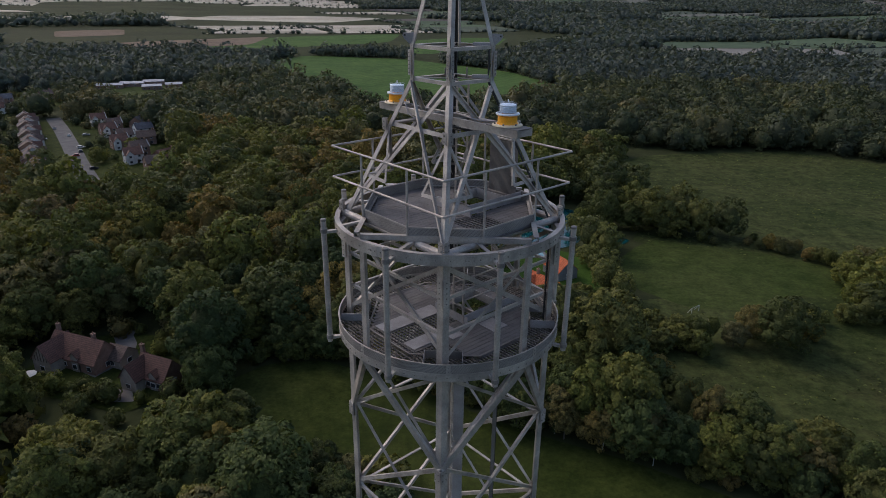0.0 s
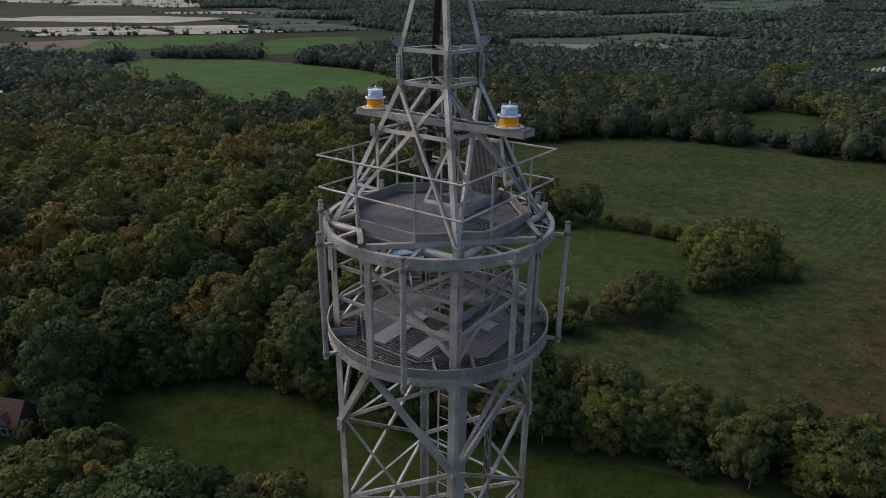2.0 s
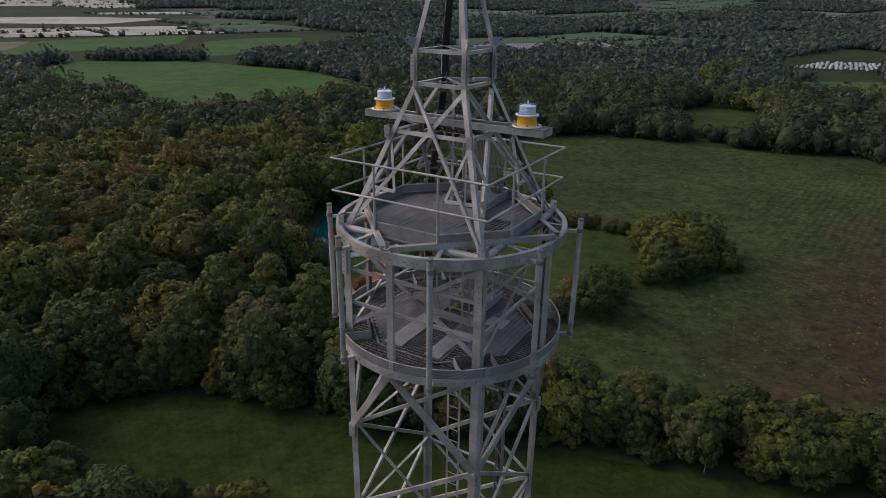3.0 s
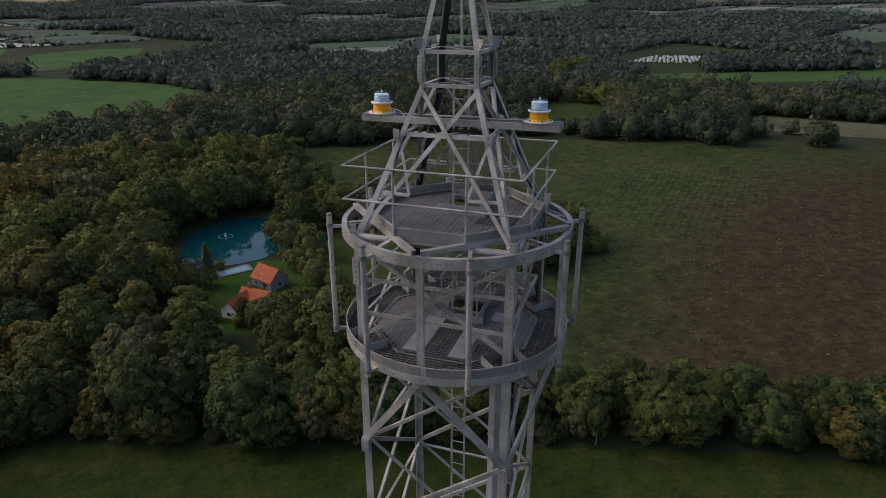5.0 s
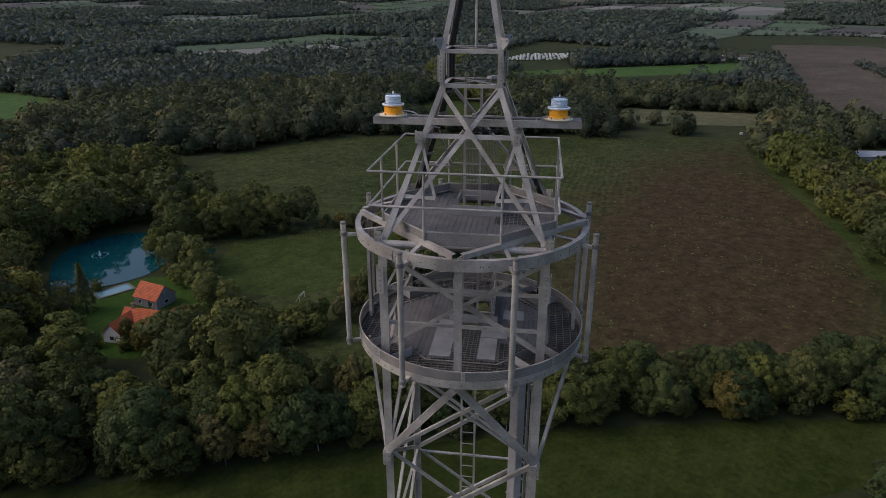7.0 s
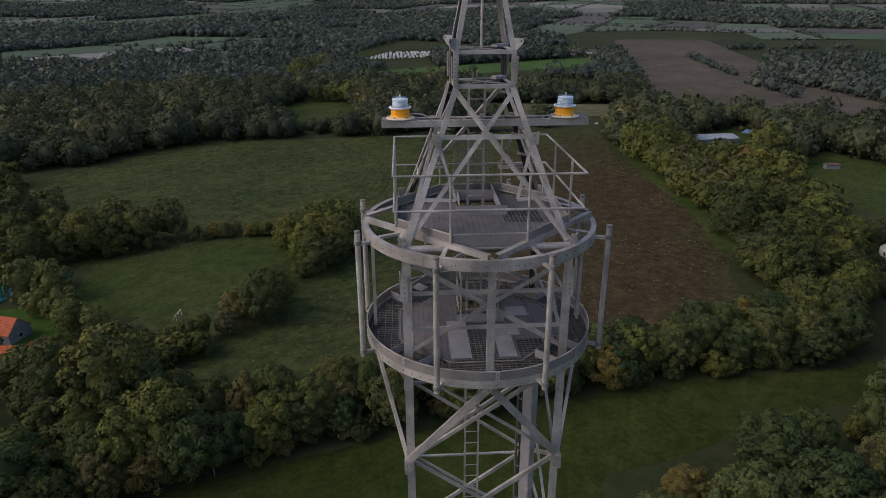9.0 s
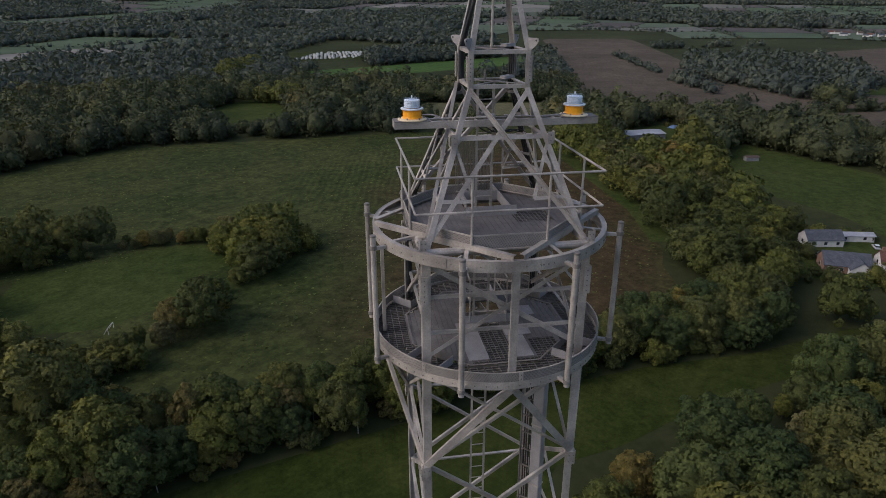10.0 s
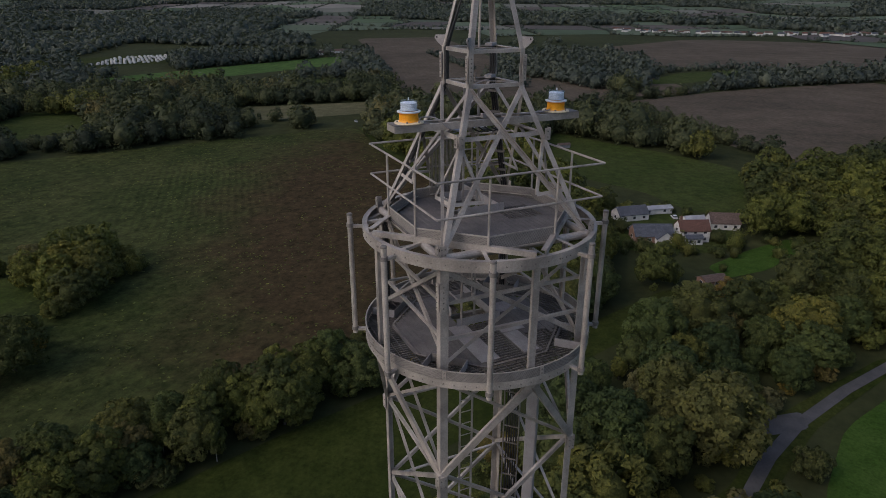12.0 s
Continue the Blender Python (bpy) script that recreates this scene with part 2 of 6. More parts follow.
# each of the four faces
for k, a in enumerate(CORNERS):
    b = CORNERS[(k + 1) % 4]
    mid = (a + (b if b < a else b - 360)) / 2
    out = polar(1, mid, 0)
    P = lambda r, ang, z, inset=0.0: polar(r, ang, z) - out * inset
    # waist frames
    for z in (Z_BOX_LOW + 0.02, Z_BOX_TOP - 0.02):
        bar("waist_beam", P(R_BOX, a, z), P(R_BOX, b, z), outline_flange(0.06, 0.07), out, STEEL, tower)
    # pyramid: cross bracing, a waist rail and a low tie
    lean = lambda z: R_LEG + (R_BOX - R_LEG) * (z - 80.62) / (Z_BOX_LOW - 80.62)
    tilt = out + Vector((0, 0, 0.35))
    bar("pyramid_brace", P(lean(83.17), a, 83.17), P(lean(80.78), b, 80.78), outline_flange(0.075, 0.06), tilt, STEEL, tower)
    bar("pyramid_brace", P(lean(83.17), b, 83.17), P(lean(80.78), a, 80.78), outline_flange(0.075, 0.06), -tilt, STEEL, tower)
    bar("pyramid_rail", P(lean(82.43), a, 82.43), P(lean(82.43), b, 82.43), outline_flange(0.075, 0.06), tilt, STEEL, tower)
    for e, o in ((a, b), (b, a)):
        q = P(lean(81.45), e, 81.45).lerp(P(lean(81.45), o, 81.45), 0.27)
        bar("short_tie", P(lean(81.47), e, 81.47), q, outline_flange(0.06, 0.05), tilt, STEEL, tower)
        bar("short_strut", P(lean(82.36), e, 82.36), q, outline_flange(0.05, 0.04), tilt, STEEL, tower)
    # upper ring level: tube from leg to leg, and straight bars between the ring's quarter points
    bar("leg_tie_tube", P(R_LEG, a, 80.70), P(R_LEG, b, 80.70), outline_round(0.07, 12), out, STEEL, tower)
    bar("deck_bearer", polar(2.12, mid - 2.5, 80.80 + 0.004 * k), polar(2.12, mid - 87.5, 80.80 + 0.004 * k), outline_flange(0.09, 0.09), polar(1, mid - 45, 0), STEEL, tower)
    bar("ring_stay", polar(R_RING_TOP - 0.03, a - 22, 80.72), P(1.42, a - 18, 80.78), outline_flange(0.07, 0.05), (0, 0, 1), STEEL, tower)
    bar("ring_stay", polar(R_RING_TOP - 0.03, a + 22, 80.72), P(1.42, a + 18, 80.78), outline_flange(0.07, 0.05), (0, 0, 1), STEEL, tower)
    for s in (-10, 10):
        bar("leg_bracket", polar(R_RING_TOP - 0.03, a + s * 1.6, 80.66), polar(R_LEG - 0.02, a, 80.66), outline_flange(0.08, 0.06), (0, 0, 1), STEEL, tower)
    # between the rings
    zl, zu = 78.62, 80.50
    bar("face_post", polar(2.03, mid, 78.60), polar(2.03, mid, 80.60), outline_channel(0.13, 0.06), out, STEEL, tower)
    bar("face_brace", P(R_LEG, b, zl + 0.1, 0.0), P(R_LEG, a, zu, 0.0), outline_flange(0.070, 0.05), out, STEEL, tower)
    bar("face_brace", P(R_LEG, a, zl + 0.1, 0.08), P(R_LEG, b, zu, 0.08), outline_flange(0.085, 0.05), out, STEEL, tower)
    for z in (79.18, 79.86):
        bar("face_rail", P(R_LEG, a, z, 0.05), P(R_LEG, b, z, 0.05), outline_flange(0.06, 0.05), out, STEEL, tower)
    bar("leg_tie_beam", P(R_LEG, a, 78.42), P(R_LEG, b, 78.42), outline_channel(0.14, 0.06), out, STEEL, tower)
    # raking struts that carry the lower ring
    for e in (a, b):
        bar("raking_strut", polar(R_LEG + 0.05, e, Z_NODE - 0.02), polar(R_RING_LOW - 0.06, mid, 78.42), outline_channel(0.13, 0.06), out + Vector((0, 0, 0.3)), STEEL, tower)
    # panels of cross bracing down to the ground
    levels = [78.40, Z_NODE, 74.30, 72.20, 70.10] + [70.10 - 4.1 * i for i in range(1, 17)] + [0.4]
    for n, (zt, zb) in enumerate(zip(levels, levels[1:])):
        w = 0.085 if n else 0.065
        bar("panel_brace", P(leg_radius(zt), a, zt), P(leg_radius(zb), b, zb), outline_flange(w, 0.06), out, STEEL, tower)
        bar("panel_brace", P(leg_radius(zt), b, zt, 0.07), P(leg_radius(zb), a, zb, 0.07), outline_flange(w, 0.06), -out, STEEL, tower)
        if n > 1 or (n == 1 and 90 in (a, b)):
            bar("panel_rail", P(leg_radius(zt), a, zt - 0.1), P(leg_radius(zt), b, zt - 0.1), outline_flange(0.075, 0.06), out, STEEL, tower)

# waist: flat cross bars, plates and the rod that rises in the spire
for z in (Z_BOX_LOW + 0.05, Z_BOX_TOP):
    bar("waist_cross", polar(R_BOX, 270, z), polar(R_BOX, 90, z), outline_flat(0.07, 0.012), (0, 0, 1), STEEL_DARK, tower)
    bar("waist_cross", polar(R_BOX, 180, z - 0.014), polar(R_BOX, 0, z - 0.014), outline_flat(0.07, 0.012), (0, 0, 1), STEEL_DARK, tower)
    bm = bmesh.new()
    box_bm(bm, polar(0.5, 0, z + 0.03), (0.3, 0.12, 0.05), 0)
    part("junction_plate", bm, PLATE, tower)
bar("lightning_rod", (0.12, 0.1, Z_BOX_TOP), (0.04, 0.04, 86.9), outline_round(0.022, 10), (1, 0, 0), STEEL, tower)
for x, y in ((-0.12, 0.08), (0.25, 0.3)):
    bar("stub_rod", (x, y, Z_BOX_LOW + 0.03), (x, y, Z_BOX_LOW + 0.2), outline_round(0.014, 8), (1, 0, 0), STEEL_DARK, tower)
for a, across in ((90, (-0.05, -0.015, 0.02, 0.055)), (0, (-0.04, 0.0, 0.04))):
    inner, side = polar(1, a, 0), polar(1, a + 90, 0)
    for k, s in enumerate(across):
        pts = [(R_LEG - 0.10, 78.6), (R_LEG - 0.10, 80.62), (R_BOX - 0.07, Z_BOX_LOW), (R_BOX - 0.07, Z_BOX_TOP), (0.10, 85.6 - 0.1 * k)]
        for (r0, z0), (r1, z1) in zip(pts, pts[1:] if a == 90 else pts[1:4]):
            bar("leg_cable", inner * r0 + side * s + Vector((0, 0, z0)), inner * r1 + side * s + Vector((0, 0, z1)), outline_round(0.018, 6), inner, CABLE, tower)
    for z in np.arange(80.9, Z_BOX_LOW, 0.42):
        r = R_LEG - 0.11 + (R_BOX - R_LEG) * (z - 80.62) / (Z_BOX_LOW - 80.62)
        bar("cable_cleat", inner * r - side * 0.1 + Vector((0, 0, z)), inner * r + side * 0.1 + Vector((0, 0, z)), outline_flat(0.03, 0.05), (0, 0, 1), STEEL_DARK, tower)
bm = bmesh.new()
lathe(bm, [(0.0, 0.06), (0.13, 0.05), (0.14, 0.0), (0.0, 0.0)], 12, (0, 0, 85.93))
part("spire_cap", bm, STEEL, tower)


def ring_band(name, r, z0, z1, thick, mat, label=""):
    """A round band of flat plate, 96 sides."""
    bm = bmesh.new()
    lathe(bm, [(r, z0), (r, z1), (r - thick, z1), (r - thick, z0), (r, z0)], 96)
    bmesh.ops.remove_doubles(bm, verts=bm.verts, dist=1e-5)
    return part(name, bm, mat, tower, label)


upper_ring = ring_band("upper_ring", R_RING_TOP, 80.575, Z_RING_TOP, 0.014, STEEL, "rolled steel ring girder with bolt heads")
ring_band("upper_ring_flange", R_RING_TOP - 0.016, Z_RING_TOP - 0.016, Z_RING_TOP - 0.004, 0.075, STEEL)
ring_band("upper_ring_flange", R_RING_TOP - 0.016, 80.58, 80.592, 0.075, STEEL)
lower_ring = ring_band("lower_ring", R_RING_LOW + 0.006, 78.44, 78.585, 0.016, STEEL, "rolled steel ring girder with bolt heads")
toe_board = ring_band("toe_board", R_RING_LOW, 78.59, Z_RING_LOW, 0.008, MESH_PLATE, "dull ribbed steel toe board round the platform")
ring_band("lower_ring_flange", R_RING_LOW - 0.012, 78.45, 78.462, 0.075, STEEL)
bm = bmesh.new()
lathe(bm, [(R_RING_LOW + 0.008, Z_RING_LOW), (R_RING_LOW + 0.008, Z_RING_LOW + 0.012), (R_RING_LOW - 0.014, Z_RING_LOW + 0.012), (R_RING_LOW - 0.014, Z_RING_LOW)], 96)
part("rim", bm, STEEL, toe_board)
for ring, r, z, n in ((upper_ring, R_RING_TOP, 80.672, 56), (lower_ring, R_RING_LOW + 0.006, 78.512, 72)):
    bm = bmesh.new()
    for k in range(n):
        a = 360 / n * (k + 0.5)
        bmesh.ops.create_cone(bm, cap_ends=True, segments=6, radius1=0.012, radius2=0.010, depth=0.02,
                              matrix=Matrix.Translation(polar(r + 0.005, a, z)) @ Matrix.Rotation(radians(a), 4, "Z") @ Matrix.Rotation(math.pi / 2, 4, "Y"))
    tagged(part("bolting", bm, STEEL_DARK, ring), "", "", "", "stuff")

for k in range(8):
    plate_with_bolts("splice_plate", polar(R_RING_LOW + 0.006, 45 * k + 3, 78.675), polar(1, 45 * k + 3, 0), 0.075, 0.16, tower, 2, 1, 0.008)
    plate_with_bolts("splice_plate", polar(R_RING_TOP + 0.004, 45 * k + 12, 80.672), polar(1, 45 * k + 12, 0), 0.16, 0.15, tower, 1, 2, 0.008)

# eight aerial mounting pipes outside the rings
R_PIPE = 2.385
for k in range(8):
    a = 22.5 + 45 * k
    pipe = bar("mounting_pipe", polar(R_PIPE, a, 78.42), polar(R_PIPE, a, 80.87), outline_round(0.05, 14), (1, 0, 0), STEEL, tower)
    bm = bmesh.new()
    lathe(bm, [(0.0, 0.012), (0.045, 0.01), (0.054, 0.0), (0.054, -0.03), (0.0, -0.03)], 14, polar(R_PIPE, a, 80.875))
    part("pipe_cap", bm, STEEL_DARK, pipe)
    for z, r in ((80.66, R_RING_TOP), (78.52, R_RING_LOW)):
        bar("stand_off", polar(r - 0.01, a, z), polar(R_PIPE, a, z), outline_channel(0.07, 0.05), (0, 0, 1), STEEL, pipe)
        bm = bmesh.new()
        lathe(bm, [(0.050, -0.035), (0.066, -0.035), (0.066, 0.035), (0.050, 0.035)], 14, polar(R_PIPE, a, z))
        part("clamp", bm, STEEL_DARK, pipe)

# ---- decks. u runs towards 45 degrees, v towards 135 degrees ----
U, V = Vector((0.70710678, 0.70710678, 0)), Vector((-0.70710678, 0.70710678, 0))
APOTHEM = 1.52


def uv(u, v, z):
    return U * u + V * v + Vector((0, 0, z))


def octagon_span(v, apothem):
    """How far the octagon reaches along u at this v."""
    side = apothem * math.tan(math.pi / 8)
    return apothem if abs(v) <= side else apothem - (abs(v) - side)


def subtract(spans, lo, hi):
    out = []
    for s, e in spans:
        if hi <= s or lo >= e:
            out.append((s, e))
        else:
            out += [(s, lo)] if lo - s > 0.03 else []
            out += [(hi, e)] if e - hi > 0.03 else []
    return out


def plank(deck, u0, u1, v, w, z):
    """A pressed deck board with turned-down edges."""
    bm = bmesh.new()
    o = [(-w / 2, -0.03), (-w / 2, -0.004), (-w / 2 + 0.006, 0.0), (w / 2 - 0.006, 0.0), (w / 2, -0.004), (w / 2, -0.03)]
    extrude_profile(bm, uv(u0, v, z), uv(u1, v, z), o, (0, 0, 1))
    return part("deck_plank", bm, DECK, deck)


def grating(name, deck, inside, u0, u1, v0, v1, z, pitch=0.080, cross=0.085, bar_w=0.024):
    """Open bar grating over the region where inside(u, v) holds, bars along v."""
    bm = bmesh.new()
    for along, step, other in ((0, pitch, 0), (1, cross, 0)):
        a0, a1, b0, b1 = (u0, u1, v0, v1) if along == 0 else (v0, v1, u0, u1)
        p = a0 + step / 2
        while p < a1:
            qs = np.arange(b0, b1 + 1e-6, 0.025)
            ok = [inside(p, q) if along == 0 else inside(q, p) for q in qs]
            start = None
            for q, o in list(zip(qs, ok)) + [(b1, False)]:
                if o and start is None:
                    start = q
                if not o and start is not None:
                    if q - start > 0.04:
                        e0, e1 = (uv(p, start, z), uv(p, q, z)) if along == 0 else (uv(start, p, z), uv(q, p, z))
                        drop = Vector((0, 0, 0.018 if along == 0 else 0.006))
                        extrude_profile(bm, e0 - drop, e1 - drop, outline_flat(bar_w if along == 0 else 0.014, 0.030 if along == 0 else 0.014), (0, 0, 1))
                    start = None
            p += step
    return part(name, bm, GRATE, deck)


def build_deck(name, label, z, cuts):
    deck = bar(name, uv(-APOTHEM + 0.05, -0.8, z - 0.09), uv(APOTHEM - 0.05, -0.8, z - 0.09), outline_channel(0.10, 0.05), -V, STEEL, tower, label)
    for v in (0.0, 0.8):
        bar("deck_joist", uv(-APOTHEM + 0.05, v, z - 0.09) if v else uv(-APOTHEM + 0.05, -0.52, z - 0.09), uv(APOTHEM - 0.05, v, z - 0.09) if v else uv(APOTHEM - 0.05, -0.52, z - 0.09), outline_channel(0.10, 0.05), V, STEEL, deck)
    for u in (-1.3, -0.5, 0.62, 1.3):
        bar("deck_joist", uv(u, -octagon_span(u, APOTHEM), z - 0.09), uv(u, octagon_span(u, APOTHEM), z - 0.09), outline_channel(0.10, 0.05), U, STEEL, deck)
    w = 0.100
    for i in range(-15, 16):
        v = i * w
        reach = octagon_span(abs(v) + w / 2, APOTHEM) - 0.01
        if reach <= 0.05:
            continue
        spans = [(-reach, reach)]
        for lo_u, hi_u, lo_v, hi_v in cuts:
            if lo_v < v < hi_v:
                spans = subtract(spans, lo_u, hi_u)
        for s, e in spans:
            plank(deck, s, e, v, w - 0.004, z + (0.002 if i % 3 == 0 else 0.0))
    return deck


HATCH = (0.02, 1.02, -0.42, 0.32)


def hatch_curb(deck, z, height):
    u0, u1, v0, v1 = HATCH
    for p, q, out in ((uv(u0, v0 - 0.12, z), uv(u0, v1 + 0.1, z), -U), (uv(u0, v0, z), uv(u1 + 0.5, v0, z), -V), (uv(u0 + 0.45, v1, z), uv(u1, v1, z), V), (uv(u1, v0, z), uv(u1, v1, z), U)):
        up = Vector((0, 0, height / 2))
        bar("hatch_curb", p + up, q + up, outline_flat(height, 0.012), out, PLATE, deck)


# upper deck, with its toe board, a hatch and one panel of open grating
UPPER_GRATE = (-0.42, 0.28, -1.12, -0.46)
upper_deck = build_deck("upper_deck", "octagonal deck of narrow grey steel boards", 80.80, [HATCH, UPPER_GRATE])
hatch_curb(upper_deck, 80.80, 0.19)
grating("open_grating", upper_deck, lambda u, v: True, UPPER_GRATE[0], UPPER_GRATE[1], UPPER_GRATE[2], UPPER_GRATE[3], 80.80, 0.09, 0.075)
R_OCT = APOTHEM / math.cos(math.pi / 8)
for k in range(8):
    a0, a1 = 22.5 + 45 * k, 67.5 + 45 * k
    out = polar(1, a0 + 22.5, 0)
    board = bar("deck_toe_board", polar(R_OCT, a0, 80.865), polar(R_OCT, a1, 80.865), outline_flat(0.245, 0.008), out, MESH_PLATE, upper_deck)
    bar("edge_strip", polar(R_OCT, a0, 80.99), polar(R_OCT, a1, 80.99), outline_flat(0.014, 0.022), (0, 0, 1), STEEL, board)
    bar("edge_strip", polar(R_OCT + 0.012, a0, 80.742), polar(R_OCT + 0.012, a1, 80.742), outline_flat(0.03, 0.03), (0, 0, 1), STEEL, board)

# handrail: a square whose corners stand out over the ring, on eight posts
Z_RAIL, Z_MIDRAIL, R_RAIL = 81.99, 81.41, 2.19
for k in range(8):
    a = 22.5 + 45 * k
    bar("handrail_post", polar(R_OCT + 0.02, a, 80.74), polar(R_OCT + 0.02, a, Z_RAIL), outline_round(0.021, 10), (1, 0, 0), STEEL, tower)
for k in range(4):
    a, b = 90 * k, 90 * (k + 1)
    for z in (Z_RAIL, Z_MIDRAIL):
        bar("handrail", polar(R_RAIL, a, z), polar(R_RAIL, b, z), outline_round(0.019, 10), (0, 0, 1), STEEL, tower)

# ribbed guard on the far side of the upper deck
guard = bar("ribbed_guard", uv(1.42, -0.36, 80.88), uv(1.42, 0.36, 80.88), outline_flat(0.05, 0.02), (0, 0, 1), STEEL, tower, "panel of close upright steel bars")
bar("guard_rail", uv(1.42, -0.36, 81.98), uv(1.42, 0.36, 81.98), outline_flat(0.03, 0.03), (0, 0, 1), STEEL, guard)
for i in range(25):
    v = -0.36 + 0.03 * i
    bar("guard_bar", uv(1.42, v, 80.88), uv(1.42, v, 81.98), outline_flat(0.012, 0.02), U, STEEL_DARK, guard)

# lower deck: boards, loose plates, open gratings and the segments out to the ring
LOW_Z = 78.56
MID_GRATE, SIDE_GRATE, FRONT_GRATE = (-1.52, 0.0, -0.26, 0.22), (-1.5, -0.72, -1.2, -0.62), (-1.52, -1.38, -0.62, 0.6)
lower_deck = build_deck("lower_deck", "octagonal deck of steel boards, plates and open grating", LOW_Z, [HATCH, MID_GRATE, SIDE_GRATE, FRONT_GRATE])
hatch_curb(lower_deck, LOW_Z, 0.17)
grating("open_grating", lower_deck, lambda u, v: u > -octagon_span(v, APOTHEM), *MID_GRATE, LOW_Z)
grating("open_grating", lower_deck, lambda u, v: u > -octagon_span(v, APOTHEM), *SIDE_GRATE, LOW_Z)
grating("open_grating", lower_deck, lambda u, v: u > -octagon_span(v, APOTHEM), -1.52, -1.38, -0.62, -0.27, LOW_Z)
grating("open_grating", lower_deck, lambda u, v: u > -octagon_span(v, APOTHEM), -1.52, -1.38, 0.23, 0.6, LOW_Z)
for u, v, du, dv in ((-0.66, 0.42, 1.42, 0.38), (-0.98, -0.43, 0.78, 0.32), (0.42, -0.85, 0.40, 0.42), (-0.42, -0.52, 0.30, 0.5)):
    bm = bmesh.new()
    bmesh.ops.create_cube(bm, size=1, matrix=Matrix.Translation(uv(u, v, LOW_Z + 0.012)) @ Matrix.Rotation(radians(45), 4, "Z") @ Matrix.Diagonal((du, dv, 0.01, 1)))
    part("loose_plate", bm, PLATE, lower_deck)
for k in range(8):
    a = 45 * k
    out, side = polar(1, a, 0), polar(1, a + 90, 0)
    cu, cv = out.dot(U), out.dot(V)
    at_leg = k % 2 == 0

    def inside(u, v, cu=cu, cv=cv, at_leg=at_leg):
        p = u * cu + v * cv
        q = -u * cv + v * cu
        if p < APOTHEM + 0.02 or abs(q) > p * 0.4142 - 0.012 or math.hypot(p, q) > R_RING_LOW - 0.03:
            return False
        return not (at_leg and abs(q) < 0.12 and 1.9 < p < 2.1)
    grating("edge_grating", lower_deck, inside, -2.15, 2.15, -2.15, 2.15, LOW_Z - 0.01, 0.075, 0.13, 0.020)
    bar("edge_strip", out * APOTHEM + side * 0.63 + Vector((0, 0, LOW_Z + 0.015)), out * APOTHEM - side * 0.63 + Vector((0, 0, LOW_Z + 0.008)), outline_flat(0.035, 0.014), (0, 0, 1), STEEL_DARK, lower_deck)
    if at_leg:
        for s in (-0.34, 0.34):
            bar("leg_curb", out * 1.62 + side * s + Vector((0, 0, LOW_Z + 0.08)), out * 2.1 + side * s + Vector((0, 0, LOW_Z + 0.08)), outline_flat(0.16, 0.010), side, PLATE, lower_deck)
        bar("leg_curb", out * 1.62 - side * 0.34 + Vector((0, 0, LOW_Z + 0.08)), out * 1.62 + side * 0.34 + Vector((0, 0, LOW_Z + 0.08)), outline_flat(0.16, 0.010), out, STEEL_DARK, lower_deck)
    bar("ring_bearer", out * 0.9 + Vector((0, 0, LOW_Z - 0.12)), out * 2.12 + Vector((0, 0, LOW_Z - 0.12)), outline_channel(0.10, 0.05), (0, 0, 1), STEEL, lower_deck)
# guard rails round the hatch of the lower deck
for v in (HATCH[2], HATCH[3]):
    for u in (HATCH[0], HATCH[1]):
        bar("hatch_post", uv(u, v, LOW_Z), uv(u, v, LOW_Z + 0.95), outline_round(0.018, 8), U, STEEL, tower)
    for z in (0.5, 0.95):
        bar("hatch_rail", uv(HATCH[0], v, LOW_Z + z), uv(HATCH[1], v, LOW_Z + z), outline_round(0.016, 8), (0, 0, 1), STEEL, tower)

# ladder up the middle, cable trunk, cable rack
ladder = new("ladder")
ladder.parent = tower
LX, LY = 0.19, 0.24
for s in (-0.145, 0.145):
    bar("stile", Vector((LX, LY, 0.1)) + V * s, Vector((LX, LY, 83.2)) + V * s, outline_flat(0.045, 0.012), U, STEEL, ladder)
rung = None
for i in range(276):
    z = 0.4 + 0.3 * i
    if rung is None:
        rung = bar("rung", Vector((LX, LY, 0)) - V * 0.145, Vector((LX, LY, 0)) + V * 0.145, outline_round(0.011, 6), (0, 0, 1), STEEL, ladder)
        rung.location.z = z
    else:
        ob = new("rung", rung.data)
        ob.parent, ob.location = ladder, (0, 0, z)
bm = bmesh.new()
extrude_profile(bm, (0.28, -1.17, 0), (0.28, -1.17, 78.40), [(-0.10, -0.10), (-0.085, -0.115), (0.085, -0.115), (0.10, -0.10), (0.10, 0.10), (0.085, 0.115), (-0.085, 0.115), (-0.10, 0.10)], (0, -1, 0))
trunk_box = part("cable_trunk", bm, PLATE, tower, "tall pale sheet-steel cable trunking")
for z in np.arange(60, 78, 1.5):
    bm = bmesh.new()
    box_bm(bm, (0.28, -1.17, z), (0.212, 0.242, 0.04))
    part("joint_collar", bm, STEEL, trunk_box)
rack = bar("cable_rack", (1.0, -0.75, 0), (1.0, -0.75, 78.4), outline_flat(0.02, 0.06), (1, 0, 0), STEEL_DARK, tower, "dark steel cable rack")
bar("rack_stile", (1.0, -0.40, 0), (1.0, -0.40, 78.4), outline_flat(0.02, 0.06), (1, 0, 0), STEEL_DARK, rack)
for z in np.arange(58, 78.3, 0.45):
    bar("rack_rung", (1.0, -0.75, z), (1.0, -0.40, z), outline_flat(0.03, 0.02), (0, 0, 1), STEEL_DARK, rack)
for i in range(5):
    y = -0.69 + 0.055 * i
    bar("feeder_cable", (1.03, y, 0), (1.03, y, 78.5), outline_round(0.019, 6), (1, 0, 0), CABLE, rack)

